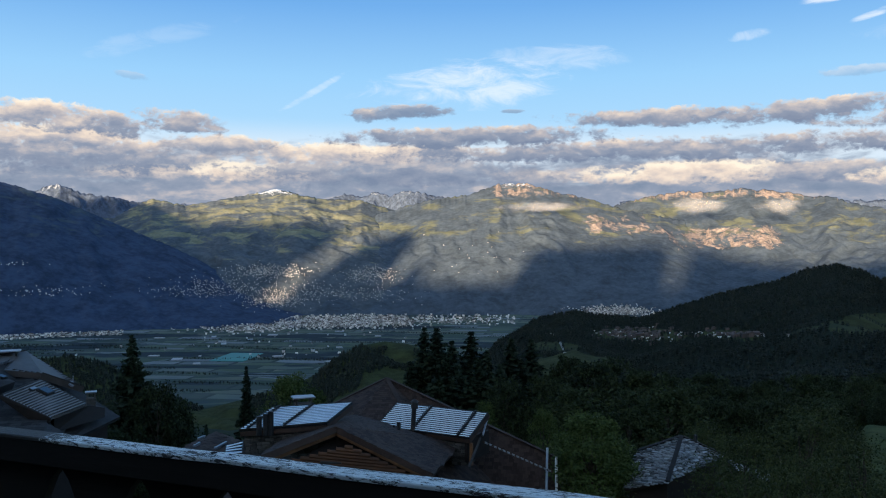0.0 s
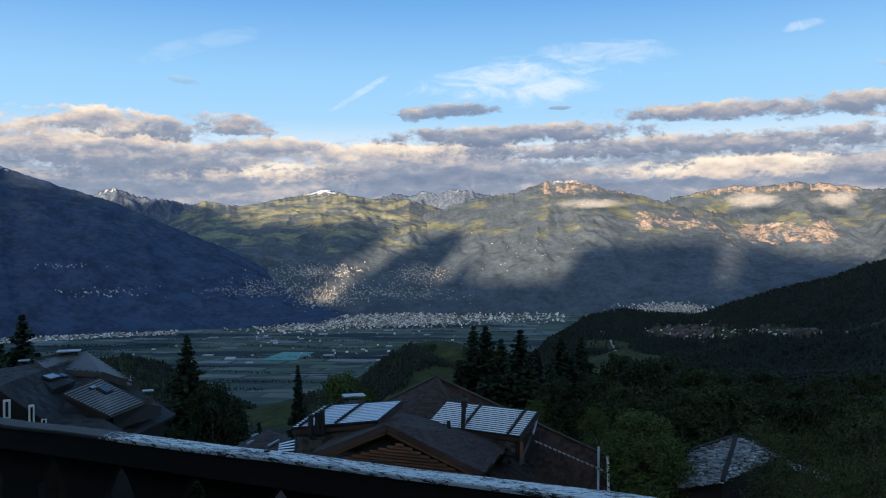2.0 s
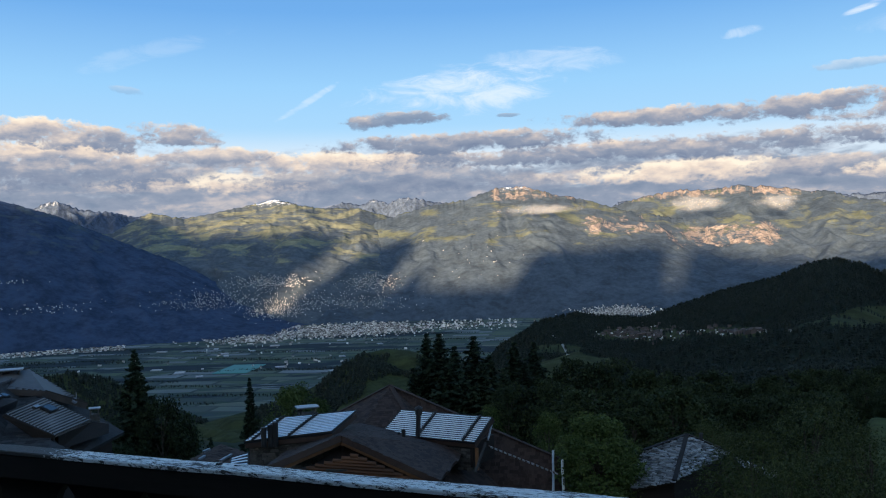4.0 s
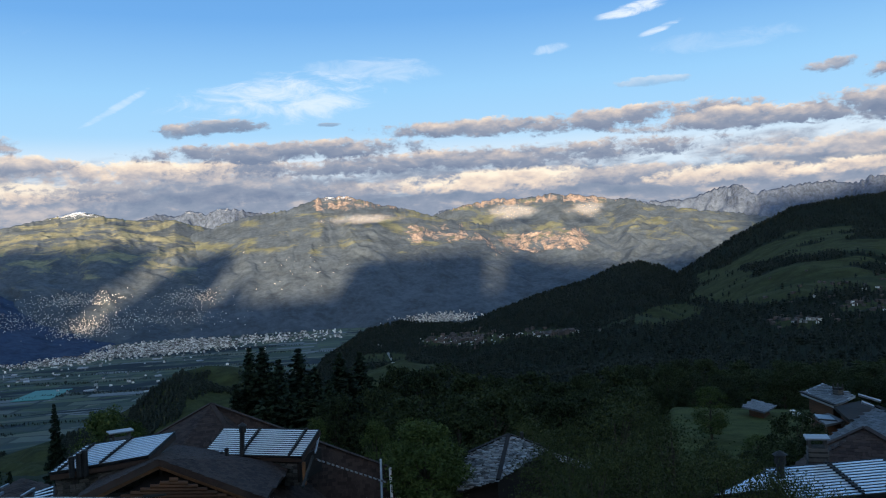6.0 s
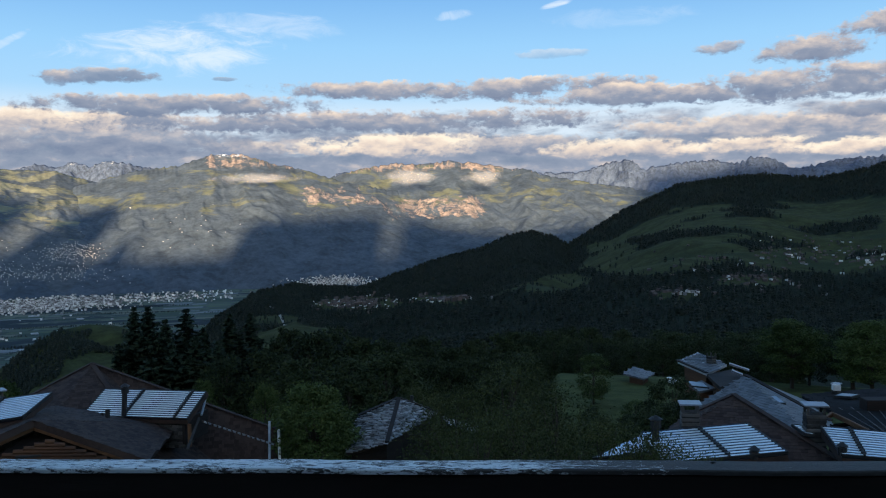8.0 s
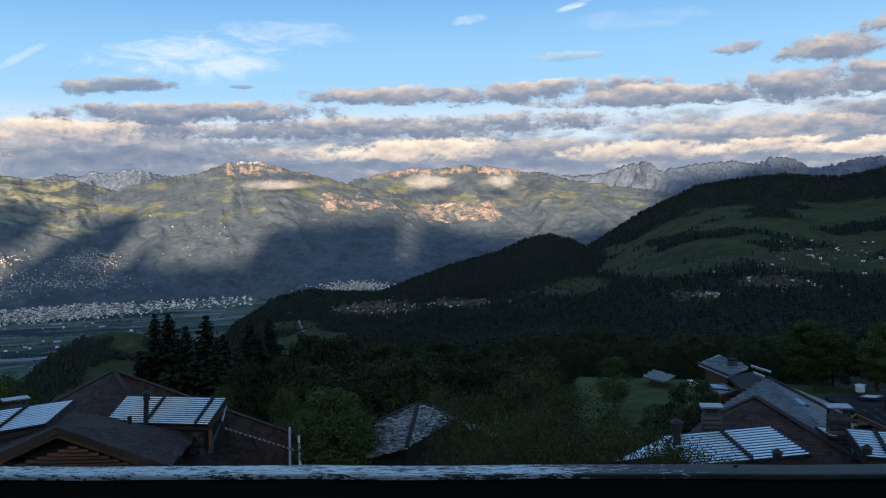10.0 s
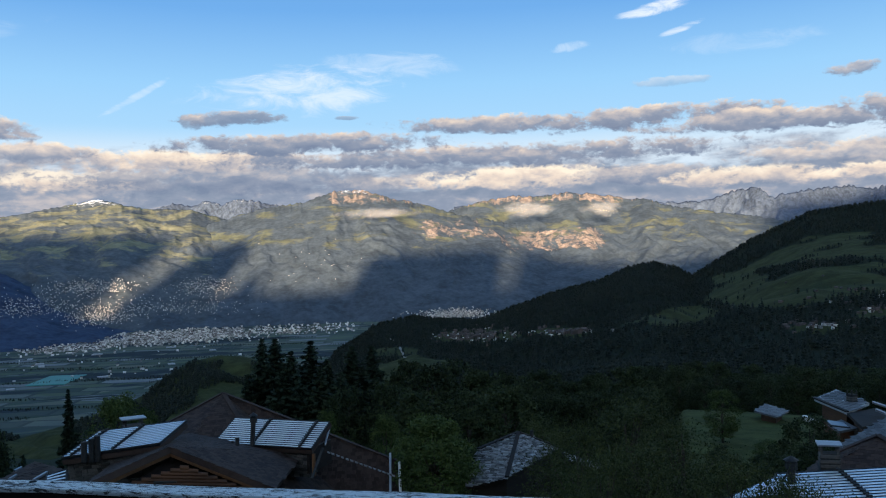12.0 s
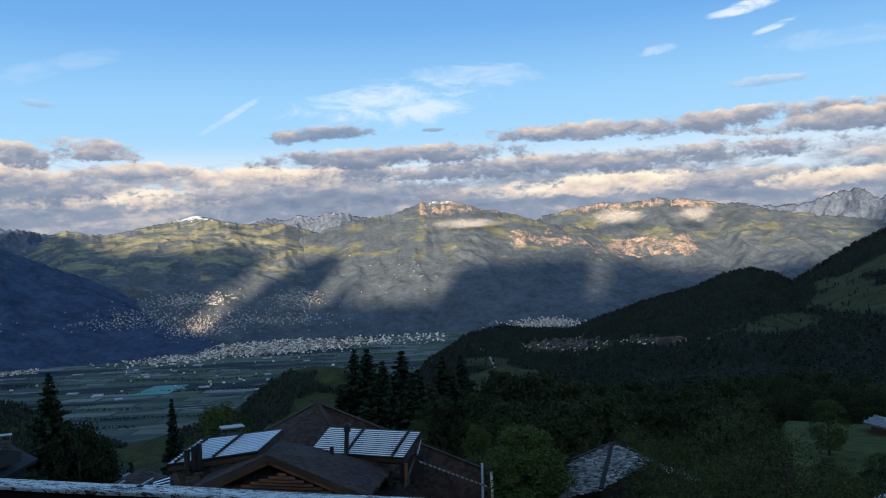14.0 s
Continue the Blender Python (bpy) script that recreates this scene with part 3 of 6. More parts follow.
wood("valley_hedgerows", vz, vh, M_FAR_TREE, "dark tree rows between the valley fields", 7, 0.15)


# ---- towns and villages, each one object of many small houses ----
def town(name, spots, mat, label, seed, size=(7, 16), tall=(4, 9), roofs=True):
    rng = np.random.RandomState(seed)
    bm_v, bm_f, rv, rf = [], [], [], []
    for q in spots:
        w, d, h = rng.uniform(*size), rng.uniform(*size) * 0.7, rng.uniform(*tall)
        a = rng.choice([0.15, 0.15 + math.pi / 2]) + rng.randn() * 0.15
        ux, uy = Vector((math.cos(a), math.sin(a), 0)), Vector((-math.sin(a), math.cos(a), 0))
        b = len(bm_v)
        for zz in (-2, h):
            for i, j in ((-1, -1), (1, -1), (1, 1), (-1, 1)):
                bm_v.append(Vector(q) + ux * i * w / 2 + uy * j * d / 2 + Vector((0, 0, zz)))
        bm_f += [(b + i, b + (i + 1) % 4, b + 4 + (i + 1) % 4, b + 4 + i) for i in range(4)] + [(b + 4, b + 5, b + 6, b + 7)]
        if roofs and rng.rand() < 0.4:
            c = len(rv)
            for i, j in ((-1.1, -1.15), (1.1, -1.15), (1.1, 1.15), (-1.1, 1.15)):
                rv.append(Vector(q) + ux * i * w / 2 + uy * j * d / 2 + Vector((0, 0, h - 0.2)))
            rv.append(Vector(q) + ux * -1.1 * w / 2 + Vector((0, 0, h + d * 0.3)))
            rv.append(Vector(q) + ux * 1.1 * w / 2 + Vector((0, 0, h + d * 0.3)))
            rf += [(c, c + 1, c + 5, c + 4), (c + 2, c + 3, c + 4, c + 5), (c + 1, c + 2, c + 5), (c + 3, c, c + 4)]
    ob = mesh_ob(name, bm_v, bm_f, mat)
    tagged(ob, label, "town", kind="stuff")
    if rv:
        mesh_ob("roofs", rv, rf, M_RED_ROOF, ob)
    return ob


def scatter(mesh, n, az, r, seed, spread="flat"):
    rng = np.random.RandomState(seed)
    out = []
    while len(out) < n:
        a, d = (rng.normal(*az), rng.normal(*r)) if spread == "normal" else (rng.uniform(*az), rng.uniform(*r))
        if mesh:
            q = height_on(mesh, a, d)
            if not q:
                n -= 1
                continue
        else:
            q = P(a, 0, d)
            q.z = VALLEY
        out.append(tuple(q))
    return out


def on_spur(n, az, el, seed):
    """Places on the near face of the spur about a height angle."""
    rng = np.random.RandomState(seed)
    out = []
    ss = np.linspace(0.2, 1, 160)
    for i in range(n):
        a, e = rng.normal(*az), rng.normal(*el)
        x, y, z = spur_height(np.full_like(ss, a), ss)
        ang = np.maximum.accumulate(np.degrees(np.arctan2(z, np.hypot(x, y))))
        k = int(np.searchsorted(ang, e))
        if k < 158:
            out.append((float(x[k]), float(y[k]), float(z[k])))
    return out


def on_slope(n, az, el, seed):
    """Places on the far slopes about a turn and a height angle."""
    rng = np.random.RandomState(seed)
    lands = [bpy.data.objects[k] for k in ("mountain_green_hills", "mountain_main", "mountain_side")]
    out = []
    for i in range(n):
        way = P(rng.normal(*az), rng.normal(*el), 1).normalized()
        hits = [h for h in (ob.ray_cast(Vector((0, 0, 0)), way) for ob in lands) if h[0]]
        if hits:
            out.append(tuple(min(hits, key=lambda h: h[1].length)[1]))
    return out


M_PALE = grainy("far_house_walls", (0.16, 0.155, 0.15), (0.88, 0.85, 0.8), 3, 0.9, random_by="island")
town("town", scatter(None, 560, (-15.5, 5.0), (2540, 2890), 1) + scatter(None, 1500, (-7, 3.2), (2660, 110), 2, "normal") + scatter(None, 420, (-13, 1.8), (2520, 90), 24, "normal") + scatter(None, 300, (-7.5, 1.5), (2560, 60), 34, "normal"), M_PALE, "pale town spread over the valley floor", 1, (3, 8), (2, 7))
town("town_outskirts", scatter(None, 520, (-33, -21), (2380, 2500), 3) + scatter(None, 50, (-24, -2), (1750, 2300), 4), M_PALE, "scattered pale houses at the valley edge", 2, (3, 8), (2, 5))
town("greenhouses", scatter(None, 14, (-20, -3), (1700, 2350), 21), M_ZINC, "long pale greenhouses between the fields", 12, (14, 36), (1.5, 2.5), False)
town("town_east", on_slope(800, (11.9, 1.3), (-4.2, 0.17), 5), M_PALE, "small pale town at the mountain foot", 3, (2.5, 5), (2, 4))
VILLAGES = ((520, -11.9, 1.3, -1.5, 0.26, 6), (150, -14.8, 1.6, -2.2, 0.2, 30), (320, -15.0, 2.2, -2.75, 0.2, 7), (520, -11.4, 1.0, -3.45, 0.28, 8), (200, -8.5, 1.4, -2.9, 0.3, 31), (420, -5.0, 0.9, -1.75, 0.26, 9), (160, -5.2, 1.5, -3.1, 0.3, 22), (60, -25.5, 1.6, -2.6, 0.2, 19), (24, -28, 0.8, -0.9, 0.1, 32), (26, 2.0, 2.5, -0.6, 0.9, 23))
town("hill_villages", sum((on_slope(k, (a, da), (e, de), sd) for k, a, da, e, de, sd in VILLAGES), []), M_PALE, "sunlit villages on the lower slopes", 4, (1.8, 3.6), (1.4, 2.6))
town("spur_village", on_spur(110, (13.0, 1.2), (-5.7, 0.25), 10) + on_spur(30, (19, 1.2), (-5.6, 0.12), 12), M_RED_ROOF, "village of dark chalets on the spur", 5, (4, 7), (2.5, 3.5))
town("spur_village_white", on_spur(70, (13.2, 1.5), (-5.75, 0.25), 13) + on_spur(30, (18.8, 1.4), (-5.6, 0.12), 14) + on_spur(22, (42.2, 1.8), (-2.5, 0.45), 15) + on_spur(16, (39.8, 1.8), (-4.2, 0.4), 25) + on_spur(26, (46.2, 1.5), (-2.8, 0.3), 26) + on_spur(8, (35.2, 0.8), (-5.35, 0.12), 27), M_PALE, "white houses among the hill chalets", 6, (2, 4), (1.2, 2.0))
town("pasture_chalets", on_spur(70, (42.2, 1.9), (-2.5, 0.45), 16) + on_spur(60, (39.8, 1.8), (-4.2, 0.4), 28) + on_spur(70, (46.2, 1.6), (-2.8, 0.35), 29) + on_spur(24, (35.2, 1.2), (-5.2, 0.25), 33) + on_spur(12, (35.5, 2.0), (-3.2, 0.5), 18), M_RED_ROOF, "dark wooden chalets scattered on the pasture", 7, (2, 3.8), (1.2, 2.0))


def spur_track():
    """A pale farm track winding over the spur's lower pasture."""
    bm = bmesh.new()
    last = None
    for i in range(41):
        t = i / 40
        a = 6.9 + 1.45 * t ** 0.55
        x, y, z = spur_height(np.full(400, a), np.linspace(0.15, 1, 400))
        ang = np.maximum.accumulate(np.degrees(np.arctan2(z, np.hypot(x, y))))
        k = int(np.searchsorted(ang, -5.7 - 1.4 * t ** 1.5))
        q = Vector((x[k], y[k], z[k] + 0.5))
        side = Vector((1.6, 0.4, 0))
        row = [bm.verts.new(q - side), bm.verts.new(q + side), bm.verts.new(q + side - UP * 1.2), bm.verts.new(q - side - UP * 1.2)]
        if last:
            for j in range(4):
                bm.faces.new((last[j], last[(j + 1) % 4], row[(j + 1) % 4], row[j]))
        last = row
    tagged(part("farm_track", bm, grainy("track_gravel", (0.16, 0.15, 0.13), (0.3, 0.28, 0.25), 0.4, 0.9)), "pale gravel track on the hill pasture", "track", kind="structure")


spur_track()
bm = bmesh.new()
cover = P(-13.9, 0, 1820)
box_into(bm, Vector((cover.x, cover.y, VALLEY + 0.6)), Vector((0.995, -0.1, 0)), Vector((0.1, 0.995, 0)), Vector((0, 0, 1)), 72, 130, 1.2, 0.2)
tagged(part("field_cover", bm, grainy("teal_sheeting", (0.03, 0.17, 0.16), (0.06, 0.27, 0.24), 0.05, 0.6)), "teal plastic sheeting over a valley field", "field cover")


# ---- mist banks lying against the slopes ----
def mist_material():
    n = Nodes("thin_mist")
    p = n.coord("Generated")
    x, y, z = n.xyz(p)
    c = n.coord()
    f = n.noise(n.scaled(c, (0.6, 1, 1.6)), 0.022, 7, 0.62, 0.4)
    edge = n.math("MULTIPLY", n.step(n.math("ABSOLUTE", n.math("SUBTRACT", x, 0.5)), 0.5, 0.02), n.step(n.math("ABSOLUTE", n.math("SUBTRACT", z, 0.42)), 0.5, 0.0))
    a = n.step(n.math("SUBTRACT", n.math("MULTIPLY", edge, 1.2), n.math("MULTIPLY", n.math("SUBTRACT", 0.66, f), 2.2)), 0.05, 0.95)
    n.put(n.bsdf.inputs["Alpha"], n.math("MULTIPLY", a, 0.3))
    return n.done((0.34, 0.34, 0.36), 1.0, 0, 0.0)


M_MIST = mist_material()


def mist(az0, az1, el0, el1, r, label):
    """A thin bank with some depth: two leaning curved veils behind one another, in one mesh."""
    v, f = [], []
    for k in range(2):
        b = len(v)
        for i in range(25):
            a = az0 + (az1 - az0) * i / 24
            for j in range(4):
                q = P(a, el0 + (el1 - el0) * j / 3, r + k * 14 + j * 12 + 8 * math.sin(i * 0.7))
                v.append(q)
        f += [(b + i * 4 + j, b + (i + 1) * 4 + j, b + (i + 1) * 4 + j + 1, b + i * 4 + j + 1) for i in range(24) for j in range(3)]
    ob = mesh_ob("mist_bank", v, f, M_MIST, smooth=True)
    return tagged(ob, label, "mist", kind="structure")


mist(2.0, 11.2, 2.35, 3.55, 3560, "pale mist strip below the rocky summit")
mist(14.0, 20.0, 2.1, 4.0, 3720, "lit mist puff on the rear ridge")
mist(20.1, 24.0, 2.0, 3.8, 3740, "lit mist puff below the crags")


# ---- sky backdrop with clouds ----
SKY_R = 4860.0


def sky_material():
    n = Nodes("evening_sky")
    p = n.coord()
    x, y, z = n.xyz(p)
    az = n.math("MULTIPLY", n.math("ARCTAN2", x, y), 57.2958)
    el = n.math("MULTIPLY", n.math("ARCSINE", n.math("DIVIDE", z, SKY_R)), 57.2958)
    blue = n.ramp(n.step(el, 0.0, 24.0, False), [(0.0, (0.50, 0.62, 0.74)), (0.3, (0.42, 0.66, 0.86)), (0.48, (0.31, 0.58, 0.85)), (0.68, (0.16, 0.39, 0.74)), (1.0, (0.10, 0.28, 0.62))])
    wob = n.noise(n.vec(n.math("MULTIPLY", az, 0.27), n.math("MULTIPLY", el, 0.78), 0.0), 1.0, 9, 0.57, 0.3)
    puff = n.noise(n.vec(n.math("MULTIPLY", az, 0.68), n.math("MULTIPLY", el, 1.2), 5.0), 1.0, 9, 0.57, 0.3)
    puff_up = n.noise(n.vec(n.math("MULTIPLY", az, 0.68), n.math("MULTIPLY", n.math("ADD", el, 0.3), 1.2), 5.0), 1.0, 9, 0.57, 0.3)
    wob_up = n.noise(n.vec(n.math("MULTIPLY", az, 0.27), n.math("MULTIPLY", n.math("ADD", el, 0.5), 0.78), 0.0), 1.0, 9, 0.57, 0.3)
    rag = n.noise(n.vec(n.math("MULTIPLY", az, 1.9), n.math("MULTIPLY", el, 2.8), 3.0), 1.0, 6, 0.6, 0.5)
    crown = n.math("ADD", n.math("SUBTRACT", puff_up, puff), n.math("SUBTRACT", wob_up, wob))
    tall = n.noise(n.vec(n.math("MULTIPLY", az, 0.1), n.math("MULTIPLY", el, 0.5), 8.0), 1.0, 4, 0.5, 0.1)
    # the grey deck low over the ridges
    deck = n.math("ADD", n.math("MULTIPLY", n.math("SUBTRACT", 6.9, el), 0.3), n.math("MULTIPLY", n.math("SUBTRACT", n.math("ADD", wob, tall), 1.0), 1.5))
    grey = n.ramp(n.math("ADD", n.math("MULTIPLY", crown, 0.55), n.math("ADD", n.math("MULTIPLY", puff, 0.4), n.math("MULTIPLY", tall, 0.6))), [(0.32, (0.185, 0.235, 0.325)), (0.52, (0.27, 0.305, 0.385)), (0.72, (0.62, 0.54, 0.50))])
    pale = n.mix(n.step(el, 9.0, 6.4), blue, (0.66, 0.76, 0.84))
    col = n.mix(n.math("MULTIPLY", n.step(deck, 0.0, 0.55), 0.96), pale, grey)
    # single clouds, farther ones first: turn, height, half width, half height, lean, brightness, cover
    for (a, e, w, h, lean, bright, cover) in (
            (6.0, 4.9, 3.0, 0.6, 0.0, 0.1, 0.6), (-19.7, 5.1, 4.5, 0.6, 0.0, 0.32, 0.7), (-14.6, 5.2, 2.8, 0.9, 0.0, 0.5, 0.9), (-10.0, 5.2, 4.0, 0.7, 0.0, 0.44, 0.85),
            (16.3, 5.1, 7.0, 0.9, 0.0, 0.42, 1.0), (25.0, 5.0, 4.5, 0.7, 0.0, 0.0, 0.9), (31.8, 4.5, 5.5, 0.75, 0.0, 0.35, 0.95), (39.2, 4.5, 5.0, 0.65, 0.0, 0.42, 1.0), (45.6, 4.1, 4.0, 0.55, 0.0, 0.4, 1.0), (52, 5.0, 6.0, 1.0, 0.0, 0.2, 1.0),
            (-23.3, 6.0, 8.5, 1.35, 0.0, -0.06, 1.0), (-33, 7.0, 7.0, 1.8, 0.0, 0.1, 1.0), (-6.0, 6.5, 11.0, 0.8, 0.01, 0.25, 1.0), (-3.0, 5.3, 11.0, 1.1, 0.01, -0.12, 0.9), (14.0, 6.6, 19.0, 0.85, 0.004, -0.1, 1.0), (40.0, 5.6, 10.0, 0.8, 0.0, 0.08, 0.9), (47.0, 6.3, 4.5, 0.5, 0.0, -0.1, 0.9),
            (-24.5, 7.25, 5.0, 0.95, 0.0, 0.3, 1.0), (-15.2, 6.9, 4.0, 0.7, 0.0, 0.06, 0.95), (-25.3, 8.3, 4.6, 0.95, -0.02, 0.14, 1.0), (-21.2, 7.9, 2.3, 0.9, -0.1, -0.05, 1.0), (-17.6, 8.35, 3.4, 0.75, -0.09, 0.05, 1.0),
            (2.0, 7.65, 10.5, 0.75, 0.012, -0.12, 1.0), (-2.6, 9.3, 3.6, 0.55, 0.04, -0.2, 0.9), (-5.4, 9.0, 0.8, 0.5, 0.0, -0.15, 0.7), (4.7, 9.35, 0.8, 0.15, 0.0, -0.2, 0.6), (13.6, 8.8, 6.0, 0.65, 0.0, -0.04, 1.0), (24.0, 8.7, 10.0, 0.75, 0.015, -0.05, 1.0),
            (32.5, 7.95, 8.0, 0.8, -0.02, -0.02, 1.0), (43.5, 8.1, 10.0, 1.15, 0.03, -0.08, 1.0), (43.2, 10.15, 3.6, 0.9, 0.0, -0.04, 1.0), (37.7, 10.65, 1.6, 0.42, 0.05, 0.0, 0.9), (47.6, 11.4, 3.0, 0.7, 0.1, 0.0, 1.0), (-20.6, 11.1, 1.0, 0.25, -0.15, -0.1, 0.25), (26.6, 10.9, 2.6, 0.35, 0.0, 0.15, 0.3)):
        da = n.math("DIVIDE", n.math("SUBTRACT", az, a), w)
        de = n.math("DIVIDE", n.math("SUBTRACT", n.math("SUBTRACT", el, e), n.math("MULTIPLY", n.math("SUBTRACT", az, a), lean)), h)
        d = n.math("ADD", n.math("MULTIPLY", da, da), n.math("MULTIPLY", n.math("MULTIPLY", de, de), 1.0))
        bite = n.math("ADD", n.math("MULTIPLY", n.math("SUBTRACT", wob, 0.5), 2.4), n.math("MULTIPLY", n.math("SUBTRACT", puff, 0.5), 2.1))
        bite = n.math("ADD", bite, n.math("MULTIPLY", n.math("SUBTRACT", rag, 0.5), 1.7))
        d = n.math("ADD", d, bite)
        m = n.math("MULTIPLY", n.step(d, 1.12, 0.3), cover)
        lit = n.math("ADD", n.math("MULTIPLY", de, 0.34), n.math("ADD", n.math("MULTIPLY", n.math("SUBTRACT", puff, 0.5), 0.5), 0.42 + bright))
        lit = n.math("ADD", lit, n.math("ADD", n.math("MULTIPLY", bite, 0.1), n.math("MULTIPLY", crown, 0.9)))
        shade = n.ramp(lit, [(0.0, (0.19, 0.235, 0.33)), (0.3, (0.27, 0.305, 0.385)), (0.55, (0.50, 0.46, 0.46)), (0.78, (0.80, 0.66, 0.54)), (1.0, (0.98, 0.84, 0.66))])
        col = n.mix(m, col, shade)
    # thin high wisps
    veil = n.noise(n.scaled(n.vec(n.math("MULTIPLY", az, 0.16), n.math("MULTIPLY", el, 0.5), 2.0), (1, 1, 1), (0, 0, 0.5)), 1.7, 8, 0.68, 0.8)
    for (a, e, w, h, lean, k) in ((1.5, 11.1, 8.6, 1.9, 0.03, 0.72), (8.5, 12.8, 6.0, 1.0, -0.03, 0.35), (-8.8, 10.6, 2.6, 0.35, 0.6, 0.45), (26, 15.6, 2.8, 0.5, 0.13, 1.0), (27.6, 14.2, 1.8, 0.3, 0.26, 0.8), (20.3, 13.6, 1.6, 0.4, 0.1, 0.4), (31, 13, 6, 0.8, 0.0, 0.2), (-19, 13.5, 6, 0.8, 0.3, 0.15)):
        da = n.math("DIVIDE", n.math("SUBTRACT", az, a), w)
        de = n.math("DIVIDE", n.math("SUBTRACT", n.math("SUBTRACT", el, e), n.math("MULTIPLY", n.math("SUBTRACT", az, a), lean)), h)
        d = n.math("ADD", n.math("MULTIPLY", da, da), n.math("MULTIPLY", de, de))
        f = n.math("SUBTRACT", n.math("MULTIPLY", n.step(d, 1.35, 0.0), 0.92), n.math("MULTIPLY", n.math("SUBTRACT", 0.64, veil), 2.6))
        col = n.mix(n.math("MULTIPLY", n.math("MULTIPLY", n.step(f, 0.0, 0.95), k), n.step(d, 1.35, 0.7)), col, (0.80, 0.86, 0.92))
    em = n.t.nodes.new("ShaderNodeEmission")
    n.put(em.inputs["Color"], col)
    em.inputs["Strength"].default_value = 0.395
    n.t.links.new(em.outputs[0], n.out.inputs["Surface"])
    return n.mat


sa_, se_ = np.meshgrid(np.radians(np.linspace(-80, 100, 120)), np.radians(np.linspace(-4, 42, 40)), indexing="ij")
grid_mesh("backdrop", SKY_R * np.sin(sa_) * np.cos(se_), SKY_R * np.cos(sa_) * np.cos(se_), SKY_R * np.sin(se_), sky_material(), "blue evening sky with cream and grey cloud banks", "sky")


# ---- balcony: worn cap rail on carved boards, floor, house wall and eaves ----
RAIL_H, RAIL_TURN = 0.5, radians(23.0)
RN = Vector((math.sin(RAIL_TURN), math.cos(RAIL_TURN), 0))     # out from the house
RX = Vector((math.cos(RAIL_TURN), -math.sin(RAIL_TURN), 0))    # along the rail
RAIL_NEAR, RAIL_FAR = RAIL_H / 0.3085, RAIL_H / 0.2965


def rail_material():
    n = Nodes("flaking_white_rail")
    c = n.scaled(n.coord(), (1, 1, 1), (0, 0, RAIL_TURN))
    long = n.scaled(c, (1.6, 8.0, 4.0))
    x = n.xyz(c)[0]
    flake = n.noise(long, 22, 8, 0.75, 0.6)
    broad = n.noise(n.scaled(c, (1.6, 6, 3)), 3.2, 6, 0.65)
    worn = n.step(x, -0.1, 0.5)
    f = n.math("ADD", n.math("MULTIPLY", flake, 0.75), n.math("MULTIPLY", broad, 0.35))
    f = n.math("SUBTRACT", f, n.math("MULTIPLY", worn, 0.19))
    f = n.math("SUBTRACT", f, n.math("MULTIPLY", n.step(x, -1.72, -1.95), 0.16))
    bare = n.mix(n.noise(long, 30, 6, 0.7), (0.026, 0.021, 0.018), (0.13, 0.108, 0.092))
    col = n.mix(n.step(f, 0.518, 0.54), bare, n.mix(flake, (0.72, 0.69, 0.66), (0.9, 0.87, 0.83)))
    n.bump(f, 0.8, 0.004)
    return n.done(col, 0.65, 0, 0.3)


